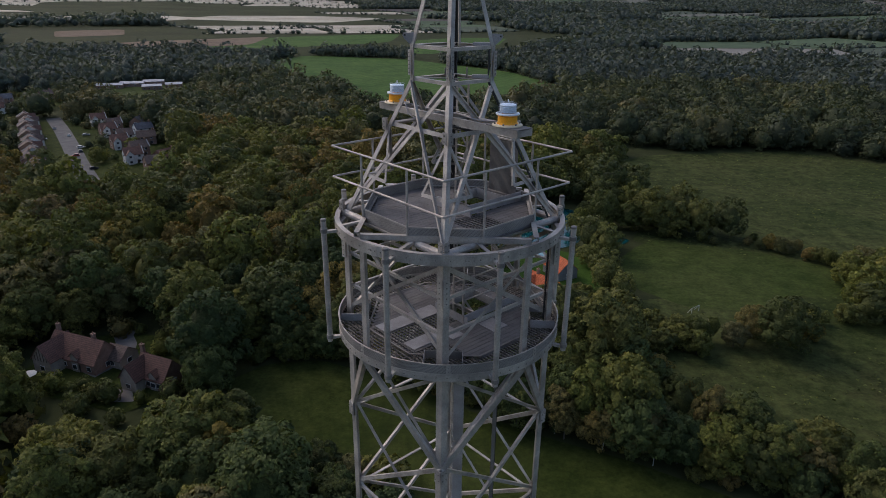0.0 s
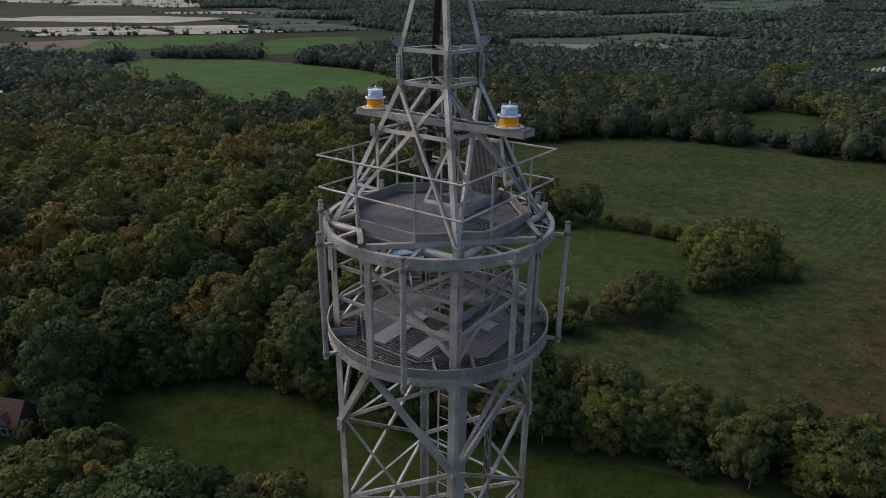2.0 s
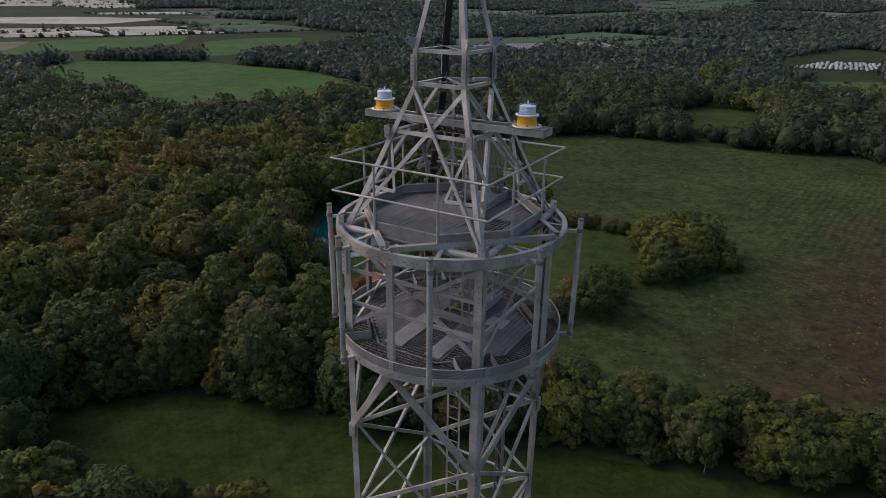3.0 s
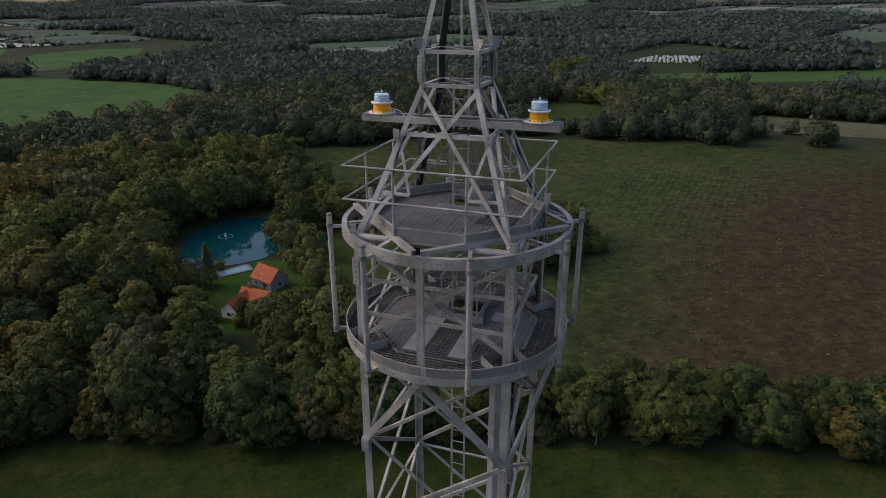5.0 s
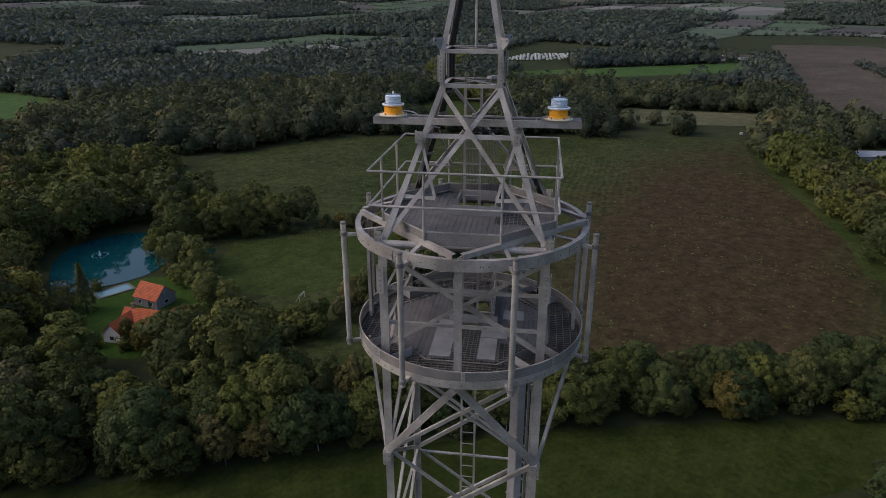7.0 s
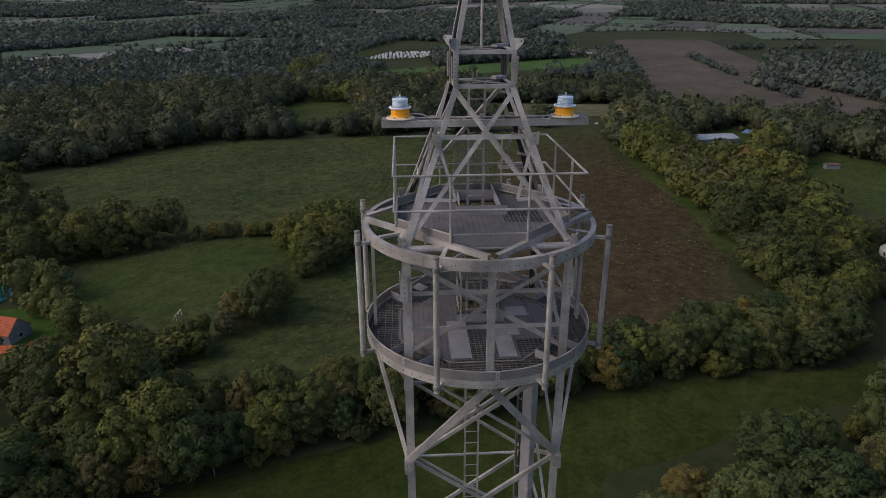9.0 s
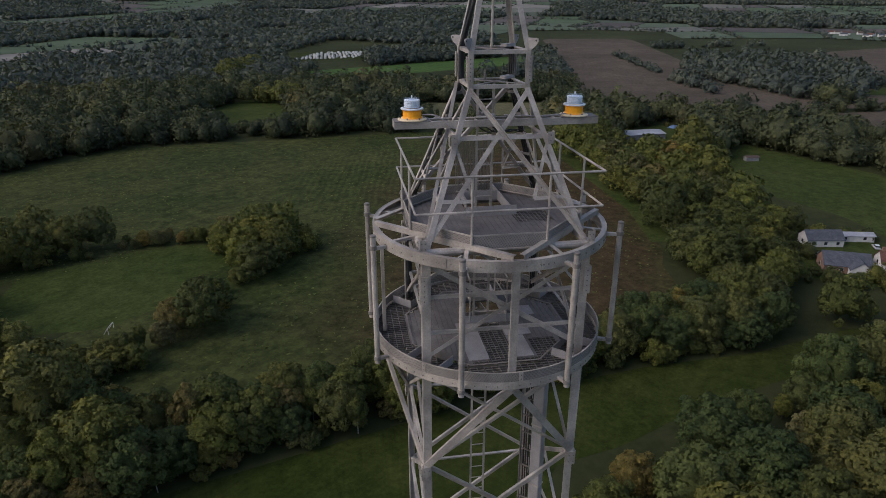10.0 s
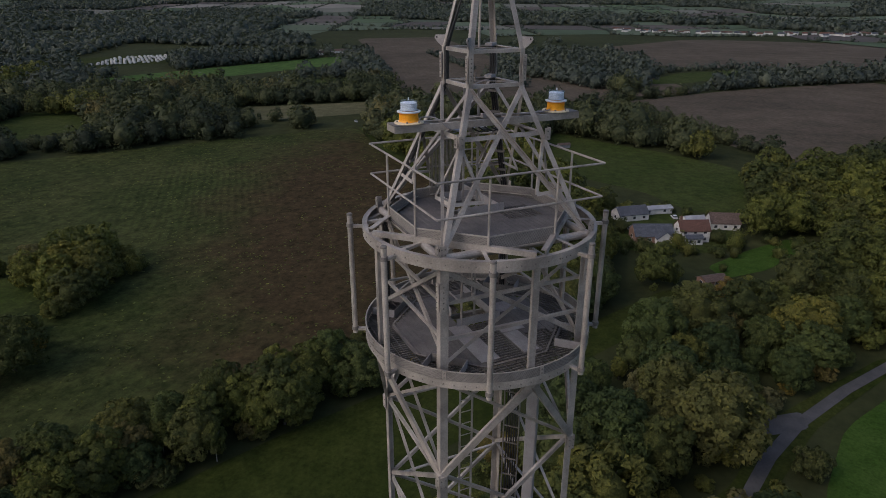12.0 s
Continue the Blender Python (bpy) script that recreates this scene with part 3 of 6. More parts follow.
# beam that carries the two obstruction lights
Z_BEAM = 82.64
beam = bar("light_beam", uv(-0.31, 1.73, Z_BEAM - 0.058), uv(-0.31, -1.86, Z_BEAM - 0.058), outline_channel(0.115, 0.06), -U, STEEL, tower, "long twin-channel beam through the top of the tower")
bar("beam_channel", uv(0.05, 1.73, Z_BEAM - 0.058), uv(0.05, -1.86, Z_BEAM - 0.058), outline_channel(0.115, 0.06), U, STEEL, beam)
for v in (1.73, 1.1, 0.3, -0.4, -1.1, -1.86):
    bar("beam_tie", uv(-0.3, v, Z_BEAM - 0.058), uv(0.04, v, Z_BEAM - 0.058), outline_flat(0.10, 0.012), V, STEEL, beam)
for v0, v1 in ((1.73, 1.12), (-1.18, -1.86)):
    bar("beam_plate", uv(-0.13, v0, Z_BEAM + 0.006), uv(-0.13, v1, Z_BEAM + 0.006), outline_flat(0.37, 0.010), (0, 0, 1), STEEL_DARK, beam)


def cable_run(name, pts, r, parent, mat=STEEL):
    cu = bpy.data.curves.new(name, "CURVE")
    cu.dimensions, cu.bevel_depth, cu.bevel_resolution = "3D", r, 2
    sp = cu.splines.new("NURBS")
    sp.points.add(len(pts) - 1)
    for p, q in zip(sp.points, pts):
        p.co = (*q, 1)
    sp.use_endpoint_u, sp.order_u = True, 3
    cu.materials.append(mat)
    me = bpy.data.meshes.new_from_object(bpy.data.objects.new(name, cu))
    ob = new(name, me)
    ob.parent = parent
    return ob


cable_run("light_cable", [uv(-0.2, 1.25, Z_BEAM + 0.1), uv(-0.25, 1.05, Z_BEAM + 0.12), uv(-0.3, 0.9, Z_BEAM + 0.02), uv(-0.36, 0.78, Z_BEAM - 0.12), uv(-0.3, 0.55, Z_BEAM - 0.16)], 0.012, beam, PLATE)
cable_run("light_cable", [uv(-0.2, -1.3, Z_BEAM + 0.06), uv(-0.25, -1.05, Z_BEAM + 0.03), uv(-0.2, -0.6, Z_BEAM + 0.03), uv(-0.1, -0.2, Z_BEAM + 0.04)], 0.012, beam, PLATE)
for i in range(4):
    s = 0.12 * i
    cable_run("slack_cable", [uv(-0.1, 0.3 - s, Z_BEAM - 0.1), uv(-0.2, 0.1 - s, Z_BEAM - 0.28), uv(0.0, -0.1 - s, Z_BEAM - 0.2), uv(0.1, -0.3 - s, Z_BEAM - 0.3)], 0.012, beam, CABLE)
bm = bmesh.new()
box_bm(bm, uv(-0.05, -0.02, Z_BEAM + 0.02), (0.09, 0.07, 0.07), radians(45))
part("junction_box", bm, PLATE, beam)


def obstruction_light():
    """An amber aircraft warning light with a clear ribbed lens; its base at the origin."""
    ob = new("obstruction_light")
    bm = bmesh.new()
    lathe(bm, [(0.0, 0.0), (0.245, 0.0), (0.25, 0.010), (0.24, 0.022), (0.17, 0.03)], 32)
    part("flange", bm, CREAM, ob, "cream base flange")
    bm = bmesh.new()
    lathe(bm, [(0.175, 0.026), (0.160, 0.06), (0.157, 0.15), (0.175, 0.165), (0.175, 0.175), (0.0, 0.175)], 32)
    body = part("amber_body", bm, AMBER, ob)
    for k in range(6):
        p = polar(0.205, 60 * k + 15, 0.02)
        bar("bolt", p, p + Vector((0, 0, 0.03)), outline_round(0.014, 6), (1, 0, 0), STEEL_DARK, body)
    bm = bmesh.new()
    lathe(bm, [(0.0, 0.173), (0.19, 0.176), (0.195, 0.184), (0.195, 0.198), (0.155, 0.204)], 32)
    part("collar", bm, LENS_CORE, ob, "pale grey clamp collar")
    for i in range(5):
        z = 0.206 + i * 0.026
        bm = bmesh.new()
        lathe(bm, [(0.0, z), (0.128, z), (0.136, z + 0.007), (0.136, z + 0.018), (0.128, z + 0.025), (0.0, z + 0.0255)], 28)
        part("lens_ring", bm, LENS_CORE, ob)
    bm = bmesh.new()
    lathe(bm, [(0.152, 0.204), (0.152, 0.34), (0.146, 0.358), (0.125, 0.368), (0.0, 0.374)], 32)
    part("lens_cover", bm, GLASS, ob, "clear lens cover").visible_shadow = False
    bar("tip", (0, 0, 0.37), (0, 0, 0.41), outline_round(0.012, 8), (1, 0, 0), LENS_CORE, ob)
    return tagged(ob, "amber aircraft warning light with clear ribbed lens, bolted to a beam", "warning light", "lights on the beam")


light = obstruction_light()
off = Vector((TOWER_X, TOWER_Y, 0))
light.matrix_basis = Matrix.Translation(uv(-0.12, 1.41, Z_BEAM + 0.012) + off)
copy_thing(light, Matrix.Translation(uv(-0.12, -1.47, Z_BEAM + 0.012) + off) @ Matrix.Rotation(2.0, 4, "Z"))

# ---- ground: one sheet to the horizon, rising to low hills far off ----
def ground_height(x, y):
    r = math.hypot(x, y)
    s = min(max((r - 2300) / 2500, 0), 1)
    return s * s * (3 - 2 * s) * (60 + 45 * noise.noise((x / 1500, y / 1500, 0.3)))


GROUND, nt_, b_ = material("countryside", 0.95)
b_.inputs["Specular IOR Level"].default_value = 0.05
floor_col = ramp(nt_, noise_node(nt_, 0.12, 6, 0.7), [(0.3, (0.022, 0.027, 0.012)), (0.7, (0.046, 0.052, 0.022))])
sward_ = ramp(nt_, noise_node(nt_, 0.006, 6, 0.7), [(0.3, (0.8, 0.85, 0.8)), (0.7, (1.5, 1.45, 1.4))])
nt_.links.new(mix(nt_, 1.0, floor_col, sward_, "MULTIPLY"), b_.inputs["Base Color"])

radii = [0, 60, 150, 300, 600, 1000, 1500, 2000] + list(range(2300, 4990, 130))
verts, faces = [(0, 0, 0)], []
SECTORS = 96
for r in radii[1:]:
    for k in range(SECTORS):
        a = 2 * math.pi * k / SECTORS
        x, y = r * math.cos(a), r * math.sin(a)
        verts.append((x, y, ground_height(x, y)))
for k in range(SECTORS):
    faces.append((0, 1 + k, 1 + (k + 1) % SECTORS))
for i in range(len(radii) - 2):
    for k in range(SECTORS):
        p, q = 1 + i * SECTORS, 1 + (i + 1) * SECTORS
        faces.append((p + k, q + k, q + (k + 1) % SECTORS, p + (k + 1) % SECTORS))
tagged(mesh_object("ground", verts, faces, GROUND, smooth=True), "wooded farmland stretching to low hills", "ground", "", "structure")


# ---- open land: meadows, paddocks, ploughland ----
def patch(name, outline, z, mat, label, category="field", cut=0.1):
    """A flat piece of open ground, its corners rounded off a little."""
    pts = outline
    for _ in range(2):
        pts = [((1 - f) * p[0] + f * q[0], (1 - f) * p[1] + f * q[1]) for p, q in zip(pts, pts[1:] + pts[:1]) for f in (cut, 1 - cut)]
    return tagged(mesh_object(name, [(x, y, z) for x, y in pts], [list(range(len(pts)))], mat), label, category, "", "structure")


def strip(name, line, width, z, mat, label, category="road"):
    verts, faces = [], []
    for i, p in enumerate(line):
        a, b = Vector(line[max(i - 1, 0)]), Vector(line[min(i + 1, len(line) - 1)])
        n = Vector((-(b - a).y, (b - a).x)).normalized() * width / 2
        verts += [(p[0] + n.x, p[1] + n.y, z), (p[0] - n.x, p[1] - n.y, z)]
        if i:
            faces.append((2 * i - 2, 2 * i - 1, 2 * i + 1, 2 * i))
    return tagged(mesh_object(name, verts, faces, mat), label, category, "", "structure")


def field_material(name, lo, hi, coarse=0.03, fine=1.2, stripes=None, blot=None, tufts=0.0, ribs=None):
    """Grass or soil. stripes: (direction in degrees, metres apart, strength); blot: (x, y, length, width, turn, colour)."""
    m, nt, b = material(name, 0.95)
    b.inputs["Specular IOR Level"].default_value = 0.05
    big = ramp(nt, noise_node(nt, coarse, 5, 0.65), [(0.32, lo), (0.68, hi)])
    small = noise_node(nt, fine, 5, 0.75)
    if blot:
        co = nt.nodes.new("ShaderNodeTexCoord")
        mp = nt.nodes.new("ShaderNodeMapping")
        mp.vector_type = "TEXTURE"
        mp.inputs["Location"].default_value, mp.inputs["Rotation"].default_value = (blot[0], blot[1], 0), (0, 0, radians(blot[4]))
        mp.inputs["Scale"].default_value = (blot[2], blot[3], 1)
        nt.links.new(co.outputs["Object"], mp.inputs[0])
        g = nt.nodes.new("ShaderNodeTexGradient")
        g.gradient_type = "SPHERICAL"
        nt.links.new(mp.outputs[0], g.inputs[0])
        wob = nt.nodes.new("ShaderNodeMath")
        wob.operation = "MULTIPLY_ADD"
        wob.inputs[1].default_value = 0.9
        nt.links.new(noise_node(nt, 0.035, 6, 0.7), wob.inputs[0])
        nt.links.new(g.outputs["Fac"], wob.inputs[2])
        mask = ramp(nt, wob.outputs[0], [(0.54, (0, 0, 0)), (1.0, (0.84, 0.84, 0.84))])
        big = mix(nt, mask, big, blot[5])
    patchy = ramp(nt, noise_node(nt, coarse * 5, 6, 0.75), [(0.3, (0.70, 0.74, 0.68)), (0.7, (1.28, 1.22, 1.2))])
    big = mix(nt, 1.0, big, patchy, "MULTIPLY")
    col = mix(nt, 1.0, big, ramp(nt, small, [(0.25, (0.62, 0.62, 0.62)), (0.75, (1.3, 1.3, 1.3))]), "MULTIPLY")
    if tufts:
        clump = noise_node(nt, 0.22, 6, 0.8)
        col = mix(nt, tufts, col, mix(nt, 1.0, col, ramp(nt, clump, [(0.38, (0.42, 0.46, 0.42)), (0.50, (0.95, 0.95, 0.95)), (0.66, (1.5, 1.42, 1.25))]), "MULTIPLY"))
    if ribs:
        co = nt.nodes.new("ShaderNodeTexCoord")
        mp = nt.nodes.new("ShaderNodeMapping")
        mp.vector_type = "TEXTURE"
        mp.inputs["Location"].default_value, mp.inputs["Rotation"].default_value = (ribs[0], ribs[1], 0), (0, 0, radians(ribs[4]))
        mp.inputs["Scale"].default_value = (ribs[2], ribs[3], 1)
        nt.links.new(co.outputs["Object"], mp.inputs[0])
        g = nt.nodes.new("ShaderNodeTexGradient")
        g.gradient_type = "SPHERICAL"
        nt.links.new(mp.outputs[0], g.inputs[0])
        w = nt.nodes.new("ShaderNodeTexWave")
        w.bands_direction = "Y"
        w.inputs["Scale"].default_value, w.inputs["Distortion"].default_value, w.inputs["Detail"].default_value = ribs[3] * 0.31 / ribs[5], 5.0, 5
        nt.links.new(mp.outputs[0], w.inputs["Vector"])
        area = ramp(nt, g.outputs["Fac"], [(0.05, (0, 0, 0)), (0.45, (1, 1, 1))])
        rows = ramp(nt, w.outputs["Fac"], [(0.25, (0.90, 0.90, 0.90)), (0.75, (1.12, 1.13, 1.08))])
        col = mix(nt, area, col, mix(nt, 1.0, col, rows, "MULTIPLY"))
    if stripes:
        co = nt.nodes.new("ShaderNodeTexCoord")
        mp = nt.nodes.new("ShaderNodeMapping")
        mp.inputs["Rotation"].default_value = (0, 0, radians(-stripes[0]))
        nt.links.new(co.outputs["Object"], mp.inputs[0])
        w = nt.nodes.new("ShaderNodeTexWave")
        w.bands_direction = "Y"
        w.inputs["Scale"].default_value, w.inputs["Distortion"].default_value, w.inputs["Detail"].default_value = 0.31 / stripes[1], 1.5, 3
        nt.links.new(mp.outputs[0], w.inputs["Vector"])
        k = stripes[2]
        col = mix(nt, 1.0, col, ramp(nt, w.outputs["Fac"], [(0.2, (1 - k, 1 - k, 1 - k)), (0.8, (1 + k, 1 + k, 1 + k))]), "MULTIPLY")
    nt.links.new(col, b.inputs["Base Color"])
    bump(nt, b, small, 0.6, 0.25)
    return m


MEADOW = field_material("mown_meadow", (0.025, 0.038, 0.008), (0.050, 0.060, 0.016), 0.022, 0.9, None, None, 0.35)
ROUGH = field_material("rough_pasture", (0.034, 0.049, 0.015), (0.066, 0.075, 0.027), 0.022, 0.55, None, (204, 109, 240, 80, 31, (0.061, 0.040, 0.023)), 0.6, (225, 203, 84, 52, 37, 3.0))
PADDOCK = field_material("paddock_grass", (0.037, 0.057, 0.014), (0.061, 0.076, 0.023), 0.03, 0.8, None, None, 0.45)
DRY_GRASS = field_material("dry_pasture", (0.100, 0.100, 0.052), (0.140, 0.134, 0.078), 0.02, 0.5)
LAWN = field_material("garden_lawn", (0.035, 0.075, 0.012), (0.055, 0.10, 0.02), 0.08, 1.5)
CROP = field_material("young_crop", (0.050, 0.098, 0.026), (0.075, 0.128, 0.036), 0.012, 0.3, (60, 9, 0.06))
STUBBLE = field_material("brown_stubble", (0.150, 0.112, 0.082), (0.195, 0.15, 0.112), 0.01, 0.3, (70, 8, 0.07))
# bright haze over the far land is put into this pale field colour
HAZED_FIELD = field_material("pale_stubble", (0.34, 0.31, 0.25), (0.52, 0.48, 0.39), 0.006, 0.2)
PLOUGH = field_material("ploughland", (0.080, 0.067, 0.051), (0.122, 0.101, 0.077), 0.008, 0.3, (28, 5, 0.03))
ASPHALT = two_tone("asphalt_lane", (0.060, 0.060, 0.062), (0.10, 0.099, 0.097), 0.2, 3.0, 0.9, 0, 0.3, 0.02)
GRAVEL = two_tone("gravel_drive", (0.12, 0.113, 0.105), (0.18, 0.17, 0.155), 0.3, 4.0, 0.95, 0, 0.4, 0.03)

OPEN = {}
OPEN["meadow"] = [(-57, 112), (-49, 121), (-37, 124), (-21, 118), (0, 106), (16, 98), (32, 92), (64, 75), (81, 66), (111, 47), (131, 33), (153, 13), (181, -4), (193, -18),
                  (242, -48), (250, -64), (206, -27), (162, -6), (123, 17), (98, 27), (84, 36), (66, 24), (40, -10), (10, -40), (-10, -35), (-6, 70), (-22, 89), (-38, 90), (-46, 99)]
OPEN["rough_field"] = [(62, 322), (96, 352), (182, 371), (296, 284), (388, 206), (329, 161), (253, 86), (212, 56), (196, 51), (172, 34), (145, 46), (121, 62), (93, 80), (74, 92), (45, 111), (36, 140), (40, 160), (56, 166),
                       (84, 164), (110, 174), (116, 188), (104, 196), (84, 204), (66, 208), (58, 214), (62, 224), (84, 242), (78, 262)]
OPEN["paddock"] = [(50, 172), (49, 195), (58, 208), (66, 216), (78, 212), (95, 208), (106, 203), (116, 196), (125, 184), (116, 169), (95, 171), (84, 159), (63, 160)]
OPEN["garden"] = [(2, 162), (3, 200), (30, 202), (40, 196), (40, 170), (33, 152), (15, 150)]
OPEN["crop_field"] = [(-265, 801), (-240, 893), (-97, 867), (33, 744), (81, 626), (4, 555), (-98, 525), (-134, 613), (-180, 659)]
OPEN["far_crop"] = [(-376, 1252), (-167, 1392), (-159, 1155), (-368, 943), (-470, 1010)]
OPEN["upper_crop"] = [(-103, 947), (-124, 1208), (-51, 1295), (48, 1303), (28, 1131), (-68, 951)]
OPEN["pale_strip"] = [(166, 2057), (518, 2140), (438, 1814), (141, 1927)]
OPEN["stubble_field"] = [(-591, 1060), (-396, 1247), (-371, 1048), (-521, 962)]
OPEN["far_stubble"] = [(-858, 1309), (-760, 1398), (-671, 1230), (-754, 1146)]
OPEN["glade"] = [(272, 385), (300, 445), (352, 465), (362, 440), (350, 415), (320, 372), (298, 378)]
OPEN["long_crop"] = [(500, 607), (884, 485), (777, 417), (552, 495)]
OPEN["hedged_pasture"] = [(375, 300), (431, 331), (465, 283), (497, 241), (444, 220), (394, 269)]
OPEN["small_pasture"] = [(520, 425), (556, 376), (604, 318), (645, 345), (545, 445)]
OPEN["storage_yard"] = [(697, 815), (825, 755), (702, 640), (612, 713)]
OPEN["ploughland"] = [(538, 236), (563, 62), (647, 40), (705, 140), (1000, 300), (1375, 508), (1261, 655), (916, 445)]
OPEN["plough_strip"] = [(600, 40), (760, 100), (1060, 270), (1090, 235), (840, 60), (650, -20)]
OPEN["east_plough"] = [(548, 62), (682, -49), (811, -203), (494, -150), (378, -68), (398, -45), (455, -3)]
OPEN["far_plough"] = [(1029, 216), (883, 4), (975, -239), (1443, -342), (1500, 0)]
OPEN["grass_field"] = [(414, 73), (394, 36), (380, 5), (353, -36), (297, -36), (263, -34), (272, -8), (291, 8), (309, 44), (320, 61), (360, 72)]
OPEN["hedged_green"] = [(691, 47), (817, 6), (879, -71), (810, -55), (722, -7)]
OPEN["roadside_field"] = [(98, -36), (124, -44), (160, -70), (200, -130), (90, -150), (60, -60)]
OPEN["house_yard"] = [(212, 12), (262, 18), (262, -30), (222, -24)]
OPEN["barn_yard"] = [(372, 132), (400, 152), (455, 132), (440, 105), (395, 108)]
OPEN["garden_strip"] = [(207, -18), (228, -32), (246, -47), (238, -52), (211, -37), (198, -23)]
OPEN["lane_verge"] = [(66, 6), (95, -20), (121, -29), (141, -44), (159, -58), (159, -64), (139, -50), (121, -38), (93, -26), (64, 0)]
# three far fields drawn pale, the haze being painted into them
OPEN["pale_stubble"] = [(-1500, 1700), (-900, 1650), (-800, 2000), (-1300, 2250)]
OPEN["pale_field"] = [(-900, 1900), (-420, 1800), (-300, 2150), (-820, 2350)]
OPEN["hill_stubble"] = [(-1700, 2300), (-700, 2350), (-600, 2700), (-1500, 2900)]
OPEN["villa_garden"] = [(-106, 111), (-102, 126), (-92, 134), (-76, 131), (-70, 119), (-65, 107), (-74, 99), (-88, 103), (-100, 105)]
OPEN["terrace_street"] = [(-300, 400), (-240, 425), (-180, 352), (-146, 296), (-160, 278), (-214, 258), (-246, 300), (-300, 370)]
OPEN["suburb"] = [(-430, 420), (-400, 540), (-330, 520), (-300, 400)]
OPEN["school_ground"] = [(-352, 540), (-318, 612), (-250, 590), (-285, 515)]
LABELS = {"upper_crop": (CROP, "bright green field above the woods"), "pale_strip": (DRY_GRASS, "pale dry field towards the horizon"), "meadow": (MEADOW, "dark green mown meadow below the tower"), "rough_field": (ROUGH, "rough pasture fading from green to bare brown soil"),
          "paddock": (PADDOCK, "green paddock inside hedges"), "garden": (LAWN, "green lawn round the orange-roofed house"), "crop_field": (CROP, "bright green young crop on a slope"),
          "far_crop": (CROP, "bright green field far off"), "stubble_field": (STUBBLE, "tan stubble field"), "far_stubble": (STUBBLE, "tan stubble field far off"),
          "glade": (PADDOCK, "small green field inside the woods"), "long_crop": (CROP, "long green field behind hedges"), "hedged_pasture": (DRY_GRASS, "pale pasture between hedges"),
          "small_pasture": (PADDOCK, "narrow green pasture between hedges"), "storage_yard": (MEADOW, "dark grass storage yard"), "ploughland": (PLOUGH, "wide brown ploughed field with tramlines"),
          "plough_strip": (PLOUGH, "strip of brown ploughed land"), "east_plough": (PLOUGH, "brown ploughed field"), "far_plough": (PLOUGH, "brown ploughed field far off"),
          "grass_field": (PADDOCK, "smooth grass field behind houses"), "roadside_field": (LAWN, "bright green field beside the lane"), "house_yard": (PADDOCK, "gardens and yards round houses"),
          "hedged_green": (PADDOCK, "small bright green field between hedges"), "barn_yard": (PADDOCK, "grassy yard round a barn"), "garden_strip": (LAWN, "green garden behind trees"), "villa_garden": (MEADOW, "dark lawn round two tiled houses"),
          "pale_stubble": (HAZED_FIELD, "field near the horizon, paled in colour for haze"), "pale_field": (HAZED_FIELD, "field far off, paled in colour for haze"), "hill_stubble": (HAZED_FIELD, "far rising ground, paled in colour for haze"), "lane_verge": (MEADOW, "grass verge along a narrow lane"), "terrace_street": (MEADOW, "gardens along a terrace street"), "suburb": (MEADOW, "gardens of a small estate"), "school_ground": (PADDOCK, "grass round low white buildings")}
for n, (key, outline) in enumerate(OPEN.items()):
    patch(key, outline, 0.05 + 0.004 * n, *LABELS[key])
strip("lane", [(70, 4), (94, -23), (108, -28), (122, -35), (140, -47), (158, -61), (200, -100)], 2.6, 0.24, ASPHALT, "narrow grey asphalt lane along the woods")
patch("lane_apron", [(115, -28), (121, -27), (127, -36), (121, -37)], 0.26, ASPHALT, "widened asphalt at a gateway", "road")
strip("field_margin", [(388, 200), (320, 145), (250, 79), (218, 58)], 9.0, 0.22, PADDOCK, "grassy margin along the bare field", "grass")
strip("garden_path", [(4, 196), (3.8, 176), (3.6, 150), (4, 138)], 2.0, 0.22, GRAVEL, "straight pale gravel path", "path")
strip("street", [(-292, 418), (-262, 380), (-232, 340), (-205, 303), (-180, 270)], 9.0, 0.22, ASPHALT, "grey residential street", "road")
strip("driveway", [(-91, 136), (-90, 131), (-87, 127), (-85.4, 123), (-86.4, 118.5), (-89, 113)], 4.6, 0.22, GRAVEL, "pale gravel driveway between two houses", "driveway")
patch("patio", [(-81, 108.5), (-76, 108), (-73, 103.5), (-78, 103)], 0.24, GRAVEL, "pale paved patio", "patio")

# pond with a fountain, and the pool beside it
WATER, nt_, b_ = material("pond_water", 0.04)
b_.inputs["Base Color"].default_value = (0.004, 0.055, 0.062, 1)
b_.inputs["IOR"].default_value = 1.33
bump(nt_, b_, noise_node(nt_, 0.9, 4), 0.05, 0.05)
OPEN["pond"] = [(5, 205), (4, 216), (8, 236), (16, 248), (30, 252), (42, 248), (42, 236), (37, 224), (40, 214), (34, 205), (24, 202), (14, 203)]
patch("pond", OPEN["pond"], 0.19, WATER, "still teal pond reflecting the sky", "water", 0.25)
OPEN["pond_arm"] = [(46, 217), (52, 219), (57, 214), (54, 210), (50, 211)]
patch("pond_arm", OPEN["pond_arm"], 0.195, WATER, "teal arm of the pond", "water")
POOL_WATER, nt_, b_ = material("pool_water", 0.05)
b_.inputs["Base Color"].default_value = (0.16, 0.30, 0.32, 1)
bump(nt_, b_, noise_node(nt_, 2.0, 4), 0.05, 0.02)
pool = new("swimming_pool")
pool.location = (19.5, 197, 0.18)
pool.rotation_euler.z = radians(10)
tagged(pool, "pale blue garden pool with a stone surround", "pool")
bm = bmesh.new()
